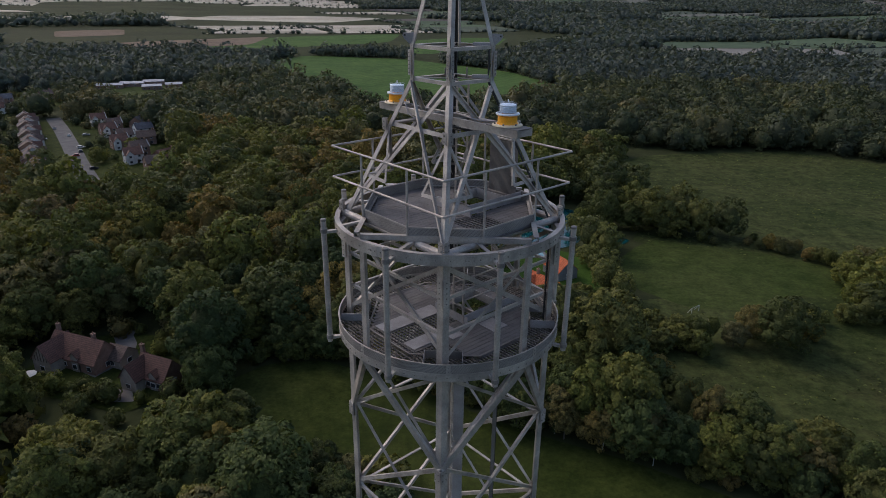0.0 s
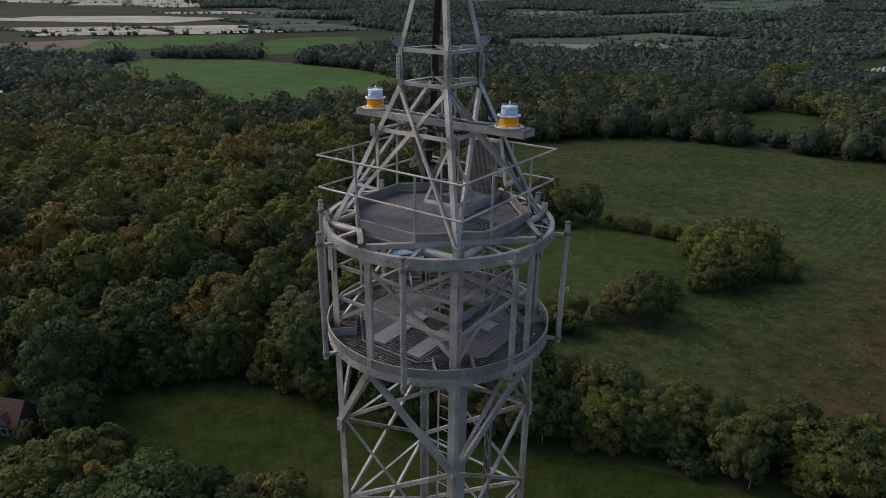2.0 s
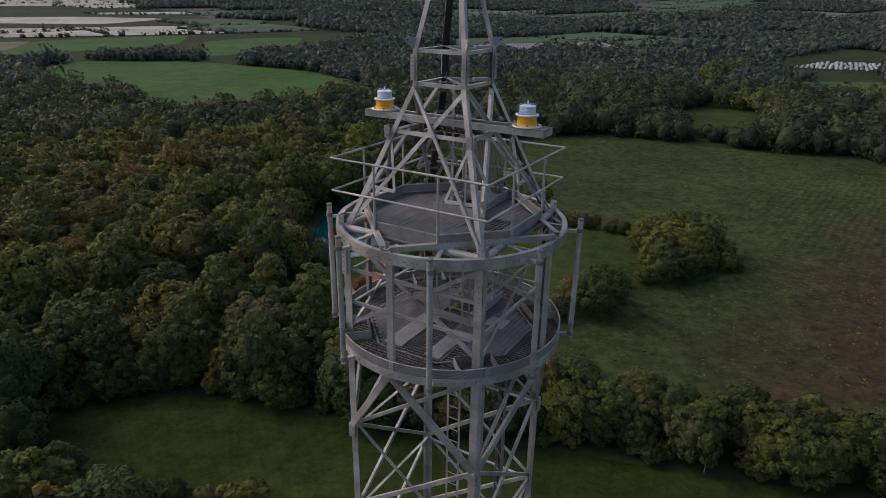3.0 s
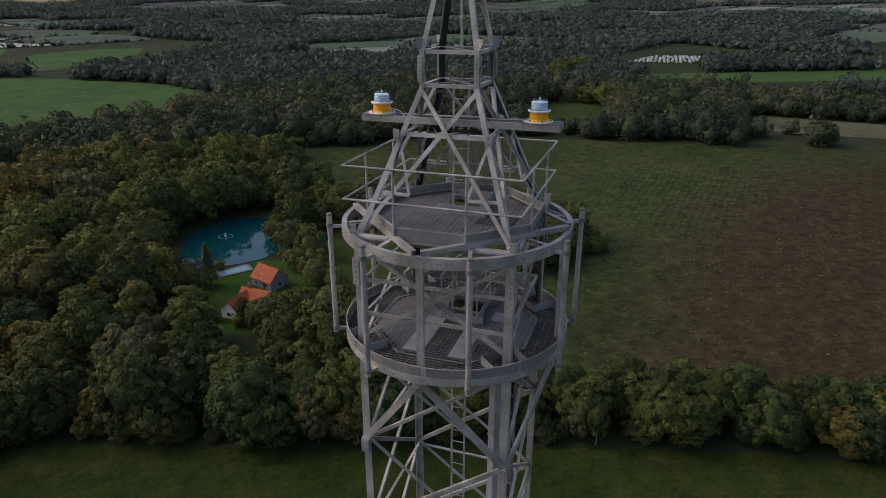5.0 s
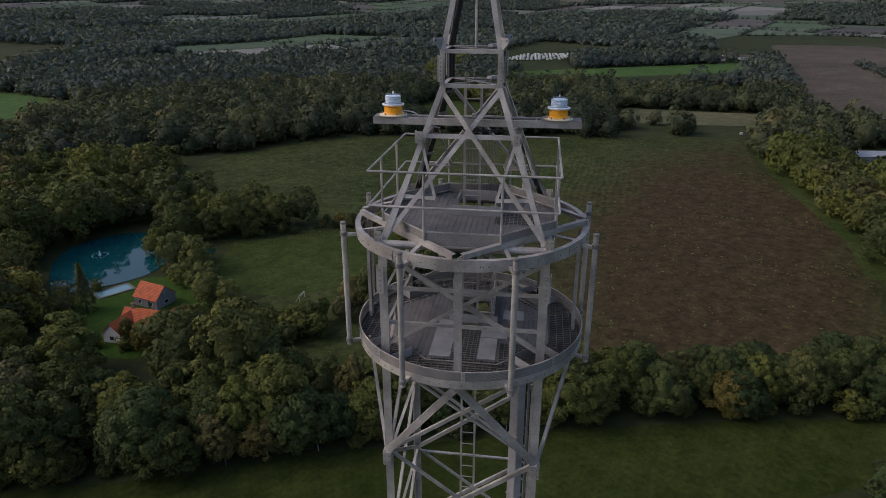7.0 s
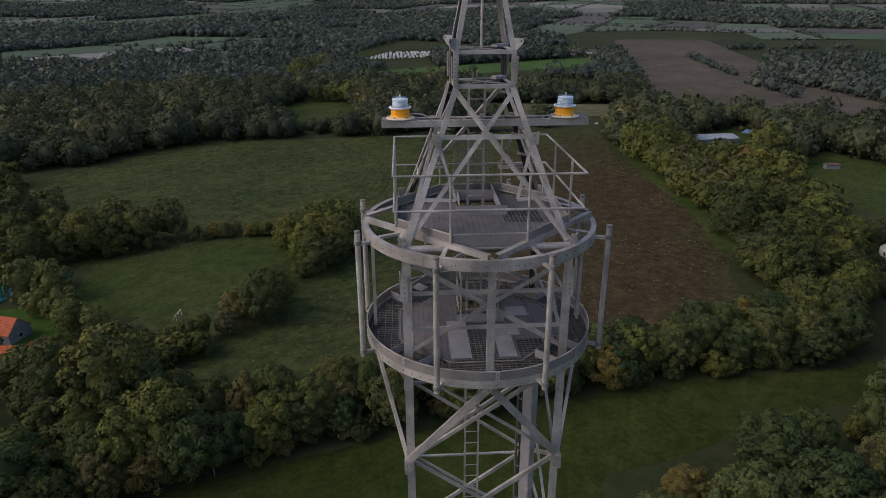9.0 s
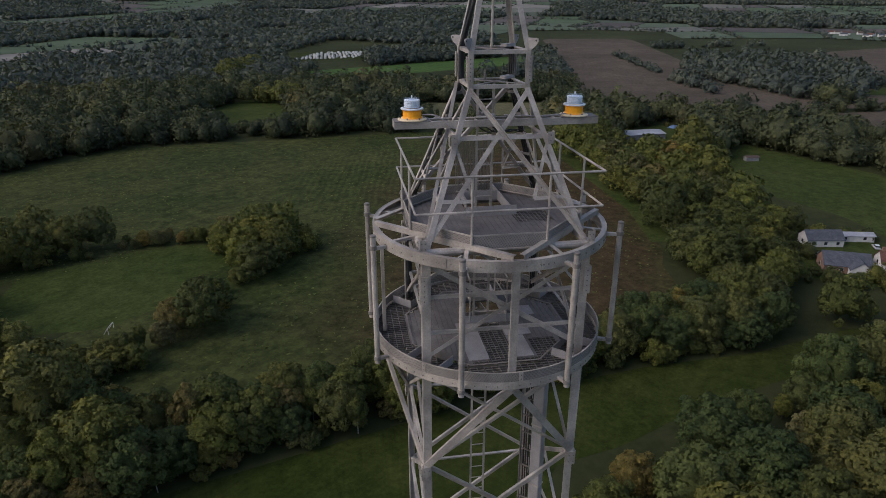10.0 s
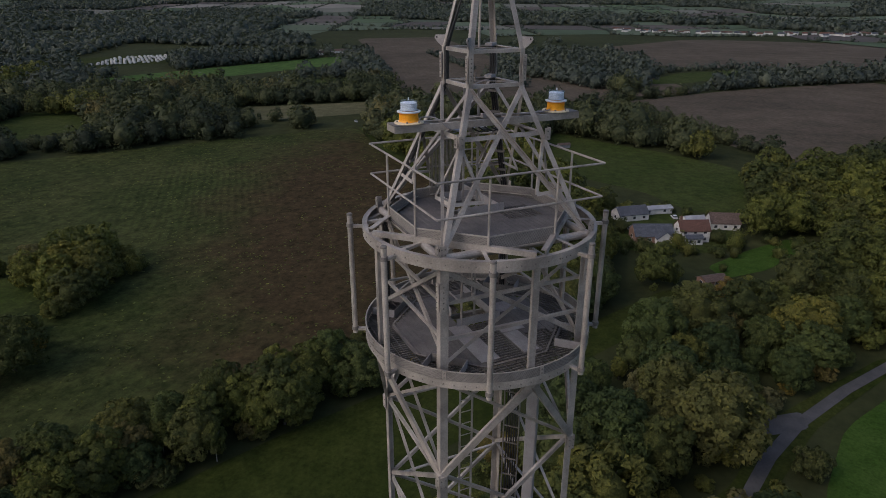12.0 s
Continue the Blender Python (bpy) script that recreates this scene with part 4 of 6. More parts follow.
for c, d in (((0, 2.6, 0.06), (11, 0.9, 0.12)), ((0, -2.6, 0.06), (11, 0.9, 0.12)), ((-5.1, 0, 0.06), (0.9, 4.3, 0.12)), ((5.1, 0, 0.06), (0.9, 4.3, 0.12))):
    box_bm(bm, c, d)
part("stone_surround", bm, GRAVEL, pool)
bm = bmesh.new()
box_bm(bm, (0, 0, 0.03), (9.3, 4.3, 0.06))
part("water", bm, POOL_WATER, pool)
FOAM = two_tone("white_spray", (0.6, 0.65, 0.66), (0.8, 0.82, 0.82), 1, 8, 0.6, 0, 0)
fountain = new("fountain")
fountain.location = (22, 232, 0.19)
tagged(fountain, "small white fountain jet in the pond", "fountain")
bm = bmesh.new()
lathe(bm, [(0.5, 0.0), (0.35, 0.5), (0.15, 1.6), (0.0, 1.8)], 12)
part("jet", bm, FOAM, fountain)
bm = bmesh.new()
for k in range(40):
    a = 9 * k
    bmesh.ops.create_icosphere(bm, subdivisions=1, radius=0.10 + 0.06 * random.random(), matrix=Matrix.Translation(polar(2.3 + 0.5 * random.random(), a, 0.03)) @ Matrix.Diagonal((1, 1, 0.3, 1)))
tagged(part("spray_ring", bm, FOAM, fountain), "", "", "", "stuff")


# ---- buildings ----
def roof_material(name, lo, hi):
    """Tiled or slated roof: courses and staining."""
    m, nt, b = material(name, 0.85)
    co = nt.nodes.new("ShaderNodeTexCoord")
    br = nt.nodes.new("ShaderNodeTexBrick")
    br.inputs["Scale"].default_value = 1.0
    br.inputs["Color1"].default_value, br.inputs["Color2"].default_value, br.inputs["Mortar"].default_value = (*lo, 1), (*hi, 1), (lo[0] * 0.5, lo[1] * 0.5, lo[2] * 0.5, 1)
    br.inputs["Brick Width"].default_value, br.inputs["Row Height"].default_value, br.inputs["Mortar Size"].default_value = 0.35, 0.30, 0.03
    nt.links.new(co.outputs["Object"], br.inputs["Vector"])
    stain = ramp(nt, noise_node(nt, 0.5, 5, 0.7), [(0.3, (0.65, 0.65, 0.65)), (0.7, (1.15, 1.15, 1.15))])
    nt.links.new(mix(nt, 1.0, br.outputs["Color"], stain, "MULTIPLY"), b.inputs["Base Color"])
    return m


TILE_RED = roof_material("red_clay_tiles", (0.125, 0.062, 0.045), (0.175, 0.086, 0.060))
TILE_ORANGE = roof_material("orange_pantiles", (0.52, 0.115, 0.035), (0.62, 0.15, 0.05))
TILE_BROWN = roof_material("brown_tiles", (0.11, 0.075, 0.06), (0.17, 0.12, 0.095))
SLATE = roof_material("grey_slates", (0.075, 0.085, 0.105), (0.12, 0.13, 0.15))
SHEET = two_tone("pale_sheet_roof", (0.30, 0.31, 0.33), (0.45, 0.46, 0.48), 0.3, 3, 0.6, 0.1, 0)
WHITE_ROOF = two_tone("white_membrane_roof", (0.32, 0.33, 0.35), (0.46, 0.47, 0.50), 0.3, 3, 0.6, 0, 0)
RENDER = two_tone("white_render", (0.55, 0.54, 0.50), (0.72, 0.71, 0.68), 0.4, 6, 0.9, 0, 0.1)
BRICK = two_tone("brown_brick", (0.20, 0.12, 0.085), (0.30, 0.19, 0.14), 0.6, 8, 0.9, 0, 0.2)
BOARD = two_tone("grey_weatherboard", (0.20, 0.20, 0.20), (0.30, 0.30, 0.30), 0.6, 8, 0.85, 0, 0.2)
TIMBER = two_tone("dark_timber", (0.05, 0.035, 0.025), (0.08, 0.06, 0.045), 1.0, 12, 0.8, 0, 0.2)
PANE, nt_, b_ = material("window_glass", 0.08)
nt_.links.new(ramp(nt_, noise_node(nt_, 0.8, 2), [(0.3, (0.02, 0.025, 0.03)), (0.7, (0.05, 0.055, 0.06))]), b_.inputs["Base Color"])
FRAME = two_tone("white_window_frame", (0.6, 0.6, 0.58), (0.75, 0.75, 0.73), 2, 20, 0.6, 0, 0)


def gable_mesh(length, width, wall_h, roof_h):
    """A block with its ridge along x."""
    bm = bmesh.new()
    for x in (-length / 2, length / 2):
        ring = [bm.verts.new((x, y, z)) for y, z in ((-width / 2, 0), (width / 2, 0), (width / 2, wall_h), (0, wall_h + roof_h), (-width / 2, wall_h))]
        bm.faces.new(ring)
    v = list(bm.verts)
    for k in range(5):
        bm.faces.new((v[k], v[(k + 1) % 5], v[5 + (k + 1) % 5], v[5 + k]))
    return bm


def roof_slope(length, width, wall_h, roof_h, side, over=0.4, thick=0.16):
    """One pitch of a roof, a slab with eaves and verge."""
    run = width / 2
    slope = roof_h / run
    bm = bmesh.new()
    y0, y1 = 0.0, side * (run + over)
    z0, z1 = wall_h + roof_h + thick, wall_h - slope * over + thick
    x = length / 2 + over * 0.7
    top = [bm.verts.new(p) for p in ((-x, y0, z0), (x, y0, z0), (x, y1, z1), (-x, y1, z1))]
    low = [bm.verts.new((p.co.x, p.co.y, p.co.z - thick)) for p in top]
    bm.faces.new(top)
    bm.faces.new(low[::-1])
    for k in range(4):
        bm.faces.new((top[k], top[(k + 1) % 4], low[(k + 1) % 4], low[k]))
    return bm


def add_window(parent, x, y, z, w, h, axis, sign):
    """A framed window on a wall of the block; axis: the wall's normal."""
    d = (w, 0.10, h) if axis == "y" else (0.10, w, h)
    n = Vector((0, sign, 0)) if axis == "y" else Vector((sign, 0, 0))
    bm = bmesh.new()
    box_bm(bm, Vector((x, y, z)) + n * 0.03, d)
    f = part("window", bm, FRAME, parent)
    d = (w - 0.2, 0.06, h - 0.2) if axis == "y" else (0.06, w - 0.2, h - 0.2)
    bm = bmesh.new()
    box_bm(bm, Vector((x, y, z)) + n * 0.07, d)
    part("pane", bm, PANE, f)


def add_block(house, name, at, turn, length, width, wall_h, roof_h, wall_mat, roof_mat, windows=3, floors=2, door=False):
    """A gabled block of a house, with roof, windows and a door."""
    m = Matrix.Translation((at[0], at[1], 0)) @ Matrix.Rotation(radians(turn), 4, "Z")
    wall = part(name, gable_mesh(length, width, wall_h, roof_h), wall_mat, house)
    wall.matrix_local = m
    for s in (-1, 1):
        part("roof", roof_slope(length, width, wall_h, roof_h, s), roof_mat, house).matrix_local = m
    for fl in range(floors):
        z = 1.45 + fl * 2.6
        if z + 0.6 > wall_h + 0.3:
            break
        for i in range(windows):
            x = (i - (windows - 1) / 2) * length / max(windows, 1)
            for s in (-1, 1):
                add_window(wall, x, s * width / 2, z, 1.3, 1.25, "y", s)
        for s in (-1, 1):
            add_window(wall, s * length / 2, 0, z, 1.4, 1.25, "x", s)
    if door:
        bm = bmesh.new()
        box_bm(bm, (length * 0.17, -width / 2 - 0.03, 1.05), (1.0, 0.12, 2.1))
        part("door", bm, TIMBER, wall)
    return wall


def add_chimney(house, x, y, top, mat=BRICK):
    bm = bmesh.new()
    box_bm(bm, (x, y, top - 1.5), (0.9, 0.7, 3.0))
    box_bm(bm, (x, y, top - 0.05), (1.05, 0.85, 0.16))
    ch = part("chimney", bm, mat, house)
    bm = bmesh.new()
    lathe(bm, [(0.16, 0), (0.14, 0.45), (0.0, 0.45)], 8, (x, y, top))
    part("chimney_pot", bm, TILE_RED, ch)


def add_verge(house, x, width, wall_h, roof_h):
    """A raised white party wall along the end of a terrace roof."""
    for s in (-1, 1):
        bar("party_wall", (x, s * (width / 2 + 0.3), wall_h + 0.12), (x, 0, wall_h + roof_h + 0.26), outline_flat(0.30, 0.24), (0, 0, 1), RENDER, house)


def house_at(label, x, y, turn, category="house", group="", name="house"):
    h = new(name)
    h.location, h.rotation_euler.z = (x, y, 0.05), radians(turn)
    return tagged(h, label, category, group)


COTTAGE = two_tone("cream_cottage_wall", (0.26, 0.22, 0.18), (0.38, 0.33, 0.27), 0.5, 6, 0.9, 0, 0.2)
# the two tiled houses in the wooded garden
h = house_at("large red-tiled house with a timbered gable and dormers, beside a drive", -93, 118.5, -17)
add_block(h, "wall", (0, 0), 0, 15, 7.5, 3.2, 4.2, BRICK, TILE_RED, 4, 2, True)
add_block(h, "gable_wing", (-4.8, -3.2), 90, 8.0, 5.6, 3.8, 3.4, COTTAGE, TILE_RED, 1, 2)
add_block(h, "dormer", (1.6, -2.6), 90, 2.8, 2.0, 4.2, 1.0, COTTAGE, TILE_RED, 0, 1)
add_block(h, "garage", (8.4, 3.2), 0, 5.0, 5.6, 2.6, 2.2, COTTAGE, TILE_BROWN, 1, 1)
add_chimney(h, -7.0, 0.5, 9.0)
add_chimney(h, 4.2, 0.3, 8.6)
for i in range(5):
    bar("half_timber", (-6.6 + 0.9 * i, -7.23, 3.2), (-6.6 + 0.9 * i, -7.23, 4.6 + 1.0 * (2 - abs(i - 2))), outline_flat(0.16, 0.08), (0, -1, 0), TIMBER, h)
h = house_at("red-tiled house with a tall chimney and steep gable wing", -71.8, 112.0, -19)
add_block(h, "wall", (0.8, 0), 0, 8.6, 6.4, 3.0, 3.8, BRICK, TILE_RED, 3, 2, True)
add_block(h, "gable_wing", (-2.6, -2.6), 90, 6.4, 4.6, 3.4, 3.2, COTTAGE, TILE_RED, 1, 2)
add_block(h, "dormer", (2.2, -2.2), 90, 2.4, 1.9, 4.0, 0.9, COTTAGE, TILE_RED, 0, 1)
add_chimney(h, -3.8, 0.6, 8.6)
# house and barn by the pond
h = house_at("grey boarded barn with a bright orange pantile roof", 27.8, 181.0, -62, "barn", "", "barn")
add_block(h, "wall", (0, 0), 0, 9.0, 7.0, 3.0, 3.2, BOARD, TILE_ORANGE, 2, 1, True)
h = house_at("low house with bright orange pantile roofs, half hidden by trees", 21.5, 165.5, -50)
add_block(h, "wall", (0, 0), 0, 11, 6.2, 3.0, 3.0, RENDER, TILE_ORANGE, 3, 1, True)
add_block(h, "side_wing", (-3.5, -4.5), 90, 9, 5.4, 2.8, 2.7, RENDER, TILE_ORANGE, 2, 1)
add_block(h, "porch_wing", (6.5, 1.0), 90, 6, 5, 2.6, 2.4, RENDER, TILE_ORANGE, 1, 1)
add_chimney(h, -3, 0, 7.4)
# houses by the grass field
h = house_at("brick bungalow with a grey slate roof and a front gable", 228, 1.5, -70, group="houses by the grass field")
add_block(h, "wall", (0, 0), 0, 14, 9, 2.8, 3.2, BRICK, SLATE, 4, 1, True)
add_block(h, "gable_wing", (3.2, -4.0), 90, 7, 6, 2.8, 2.4, RENDER, SLATE, 1, 1)
h = house_at("white house with a dark red tiled roof", 233, -12.5, -68, group="houses by the grass field")
add_block(h, "wall", (0, 0), 0, 11, 7, 4.6, 3.0, RENDER, TILE_RED, 3, 2, True)
add_block(h, "lean_to", (-1, -4.6), 0, 6, 3.2, 2.6, 0.9, RENDER, SLATE, 2, 1)
add_chimney(h, -4.6, 0, 8.9)
h = house_at("small white rendered house with a pale roof", 245, -13, -60, group="houses by the grass field")
add_block(h, "wall", (0, 0), 0, 8, 6, 3.6, 2.0, RENDER, SHEET, 2, 1)
h = house_at("bungalow with a brown tiled roof", 252, -24, -75, group="houses by the grass field")
add_block(h, "wall", (0, 0), 0, 11, 8, 2.8, 3.0, RENDER, TILE_BROWN, 3, 1)
h = house_at("long bungalow with a dark slate roof", 250, 11, -55, group="houses by the grass field")
add_block(h, "wall", (0, 0), 0, 13, 7, 2.8, 2.6, RENDER, SLATE, 3, 1)
h = house_at("outbuilding with a pale flat-pitched roof", 261, 2, -58, "outbuilding", "", "outbuilding")
add_block(h, "wall", (0, 0), 0, 14, 4, 2.4, 0.8, RENDER, SHEET, 2, 1)
h = house_at("old brick shed with a sagging brown roof", 192, -19, -52, "shed", "", "shed")
add_block(h, "wall", (0, 0), 0, 8, 4.5, 2.3, 1.0, BRICK, TILE_BROWN, 1, 1)
h = house_at("wide farm barn with a pale sheet-metal roof", 397, 131, -40, "barn", "", "barn")
add_block(h, "wall", (0, 0), 0, 26, 15, 3.4, 1.3, BOARD, SHEET, 3, 1)
h = house_at("small dark field shelter", 372, 60, -50, "shelter", "", "field_shelter")
add_block(h, "wall", (0, 0), 0, 7, 3.5, 2.2, 0.6, BOARD, TILE_BROWN, 0, 0)
# terrace street
for i in range(8):
    f = i / 7
    h = house_at("brown brick terrace house with a tiled roof and bay gable", -248 + 82 * f + 7 * (i % 2), 398 - 106 * f, 38 + 4 * (i % 3), group="terrace houses")
    add_block(h, "wall", (0, 0), 0, 9, 8, 5.0, 3.0, RENDER if i % 3 == 0 else BRICK, TILE_BROWN if i % 2 else TILE_RED, 2, 2, True)
    if i % 2 == 0:
        add_block(h, "front_gable", (-2.2, -3.6), 90, 4, 3.6, 5.0, 2.0, RENDER, TILE_RED, 1, 2)
    add_chimney(h, 3.6, 0, 9.2)
    add_verge(h, 4.45, 8, 5.0, 3.0)
for i in range(10):
    f = i / 9
    h = house_at("dark-roofed terrace house with white trim", -296 + 84 * f + 1.5 * (i % 2), 396 - 118 * f, 124 + 2 * (i % 3), group="terrace houses")
    add_block(h, "wall", (0, 0), 0, 8.5, 9, 5.0, 2.8, RENDER if i % 2 else BRICK, TILE_BROWN, 2, 2, True)
    add_chimney(h, 3.4, 0, 8.9)
    add_verge(h, 4.2, 9, 5.0, 2.8)
    add_block(h, "front_gable", (-1.5 + (i % 2), -3.9), 90, 4.5, 4.2, 5.0, 2.2, RENDER, TILE_BROWN if i % 3 else TILE_RED, 1, 2)
for i, (x, y) in enumerate(((-192, 350), (-205, 372), (-160, 306), (-150, 318), (-218, 392), (-340, 430), (-352, 446), (-368, 428), (-385, 452), (-330, 462), (-362, 470), (-392, 480), (-345, 492), (-405, 505), (-320, 500))):
    h = house_at("detached house with a tiled roof among garden trees", x, y, 30 + 17 * (i % 5), group="estate houses")
    add_block(h, "wall", (0, 0), 0, 10, 8, 4.8, 3.0, RENDER if i % 2 else BRICK, (TILE_BROWN, SLATE, TILE_RED)[i % 3], 2, 2, True)
    add_chimney(h, 4, 0, 8.8)
for i in range(5):
    h = house_at("long low building with a white flat roof", -330 + 13 * i, 560 + 15 * (i % 3), 22, "school building", "school buildings", "school_building")
    add_block(h, "wall", (0, 0), 0, 22 - 2 * i, 9, 3.2, 1.3, BRICK, WHITE_ROOF, 4, 1)
# a village far off beyond the ploughland, and farm buildings by the long field
rng = np.random.default_rng(77)
for i in range(44):
    f = i / 43
    x, y = 1800 - 95 * math.sin(f * 3.14) + rng.normal(0, 30), 190 - 620 * f + rng.normal(0, 8)
    h = house_at("white-walled village house with a tiled roof, far off", x, y, float(rng.uniform(60, 130)), group="village houses")
    add_block(h, "wall", (0, 0), 0, float(rng.uniform(10, 18)), 8, 5.0, 3.0, RENDER, (TILE_RED, TILE_BROWN, SLATE)[i % 3], 2, 1)
for x, y, l in ((858, 530, 22), (884, 522, 26), (915, 530, 18), (930, 512, 24)):
    h = house_at("long farm building with a brown roof", x, y, -40, "farm building", "farm buildings", "farm_building")
    add_block(h, "wall", (0, 0), 0, l, 9, 3.6, 2.6, RENDER, TILE_BROWN, 3, 1)
# cars parked in the street and on the drive, and a parasol in the villa garden
CAR_PAINT = [two_tone(n, c, tuple(1.15 * v for v in c), 1, 30, 0.3, 0.1, 0) for n, c in (("white_car_paint", (0.6, 0.6, 0.6)), ("silver_car_paint", (0.3, 0.31, 0.32)), ("dark_car_paint", (0.02, 0.022, 0.03)), ("red_car_paint", (0.25, 0.03, 0.025)))]


def car(x, y, turn, paint, colour):
    ob = new("car")
    ob.location, ob.rotation_euler.z = (x, y, 0.24), radians(turn)

    def hull(outline, half):
        bm = bmesh.new()
        for yy in (-half, half):
            bm.faces.new([bm.verts.new((px, yy, pz)) for px, pz in outline])
        v, n = list(bm.verts), len(outline)
        for k in range(n):
            bm.faces.new((v[k], v[(k + 1) % n], v[n + (k + 1) % n], v[n + k]))
        bmesh.ops.bevel(bm, geom=bm.edges[:], offset=0.06, segments=1, affect="EDGES")
        return bm
    part("body", hull([(-2.1, 0.3), (2.1, 0.3), (2.15, 0.7), (1.1, 0.92), (-2.05, 0.98), (-2.15, 0.7)], 0.88), paint, ob)
    part("glazing", hull([(-1.95, 0.93), (1.0, 0.93), (0.35, 1.36), (-1.5, 1.4)], 0.76), PANE, ob)
    part("roof", hull([(-1.5, 1.38), (0.35, 1.34), (0.25, 1.46), (-1.35, 1.48)], 0.72), paint, ob)
    for px in (-1.3, 1.3):
        for s in (-1, 1):
            bar("wheel", (px, s * 0.72, 0.31), (px, s * 0.9, 0.31), outline_round(0.31, 12), (0, 0, 1), CABLE, ob)
    return tagged(ob, colour + " car parked on hard ground near houses", "car", "parked cars")


for i, (x, y, turn, k) in enumerate(((-217, 325, 128, 2), (-247, 363, 128, 0), (-203, 296, 128, 1), (-222, 334, 38, 0), (-238, 366, 38, 1), (-214, 315, 218, 3), (-256, 352, 38, 0), (-190, 291, 38, 2), (-268, 382, 130, 1), (-86.6, 121, 60, 2), (256, -6, 20, 0), (236, 10, 20, 1))):
    car(x, y, turn, CAR_PAINT[k], ("white", "silver", "black", "red")[k])
parasol = new("parasol")
parasol.location = (-100.6, 109.5, 0.1)
tagged(parasol, "white garden parasol on a patio beside a house", "parasol")
bar("pole", (0, 0, 0), (0, 0, 2.5), outline_round(0.03, 8), (1, 0, 0), TIMBER, parasol)
bm = bmesh.new()
lathe(bm, [(1.7, 2.0), (1.68, 2.06), (0.9, 2.38), (0.0, 2.62)], 8)
part("canopy", bm, RENDER, parasol)
bm = bmesh.new()
lathe(bm, [(0.3, 0.0), (0.28, 0.08), (0.05, 0.1)], 12)
part("base", bm, GRAVEL, parasol)
car(403, 214, 40, CAR_PAINT[0], "white")
TARP = two_tone("blue_tarpaulin", (0.10, 0.17, 0.30), (0.20, 0.29, 0.45), 0.6, 5, 0.5, 0, 0)
tarp = new("tarpaulin")
tarp.location = (444, 125, 0.2)
tagged(tarp, "crumpled blue tarpaulin over a heap in the barn yard", "tarpaulin")
bm = bmesh.new()
bmesh.ops.create_grid(bm, x_segments=14, y_segments=8, size=1)
for v in bm.verts:
    edge = max(abs(v.co.x), abs(v.co.y))
    v.co = Vector((v.co.x * 5.5, v.co.y * 2.6, max(0.0, 1.5 * (1 - edge ** 3) * (0.7 + 0.6 * noise.noise(v.co * 2.3)))))
part("cover", bm, TARP, tarp)
bm = bmesh.new()
box_bm(bm, (0, 0, 0.25), (7.5, 3.2, 0.5))
part("pallet_stack", bm, TIMBER, tarp)
# white caravans and vans in the storage yard
def caravan():
    ob = new("caravan")
    bm = bmesh.new()
    prof = [(-3.0, 0.45), (3.0, 0.45), (3.1, 1.2), (2.8, 2.55), (-2.8, 2.6), (-3.1, 1.3)]
    for y in (-1.15, 1.15):
        bm.faces.new([bm.verts.new((x, y, z)) for x, z in prof])
    v = list(bm.verts)
    for k in range(6):
        bm.faces.new((v[k], v[(k + 1) % 6], v[6 + (k + 1) % 6], v[6 + k]))
    body = part("body", bm, RENDER, ob)
    for s in (-1, 1):
        add_window(body, 0.4, s * 1.15, 1.7, 2.4, 0.7, "y", s)
        bm = bmesh.new()
        bmesh.ops.create_cone(bm, cap_ends=True, segments=10, radius1=0.33, radius2=0.33, depth=0.2, matrix=Matrix.Translation((0, s * 1.0, 0.33)) @ Matrix.Rotation(math.pi / 2, 4, "X"))
        part("wheel", bm, CABLE, ob)
    return tagged(ob, "white touring caravan parked in a storage yard", "caravan", "caravans in the yard")


first, rng = None, np.random.default_rng(4)
for i in range(7):
    for j in range(15):
        if rng.random() < 0.22:
            continue
        p = Vector((640, 712)) + Vector((0.80, 0.42)) * (i * 19) + Vector((0.74, -0.55)) * (j * 6.07)
        m = Matrix.Translation((p.x + rng.normal() * 0.7, p.y + rng.normal() * 0.7, 0.15)) @ Matrix.Rotation(0.5 + rng.normal() * 0.08, 4, "Z")
        if first is None:
            first = caravan()
            first.matrix_basis = m
        else:
            copy_thing(first, m)

goal = new("football_goal")
goal.location, goal.rotation_euler.z = (63.5, 157, 0.1), radians(40)
tagged(goal, "small white football goal in the paddock", "goal")
for p, q in (((-1.8, 0, 0), (-1.8, 0, 1.9)), ((1.8, 0, 0), (1.8, 0, 1.9)), ((-1.8, 0, 1.9), (1.8, 0, 1.9)), ((-1.8, 0, 1.9), (-1.8, 1.2, 0)), ((1.8, 0, 1.9), (1.8, 1.2, 0))):
    bar("goal_post", p, q, outline_round(0.06, 8), (0.3, 1, 0.2), FRAME, goal)


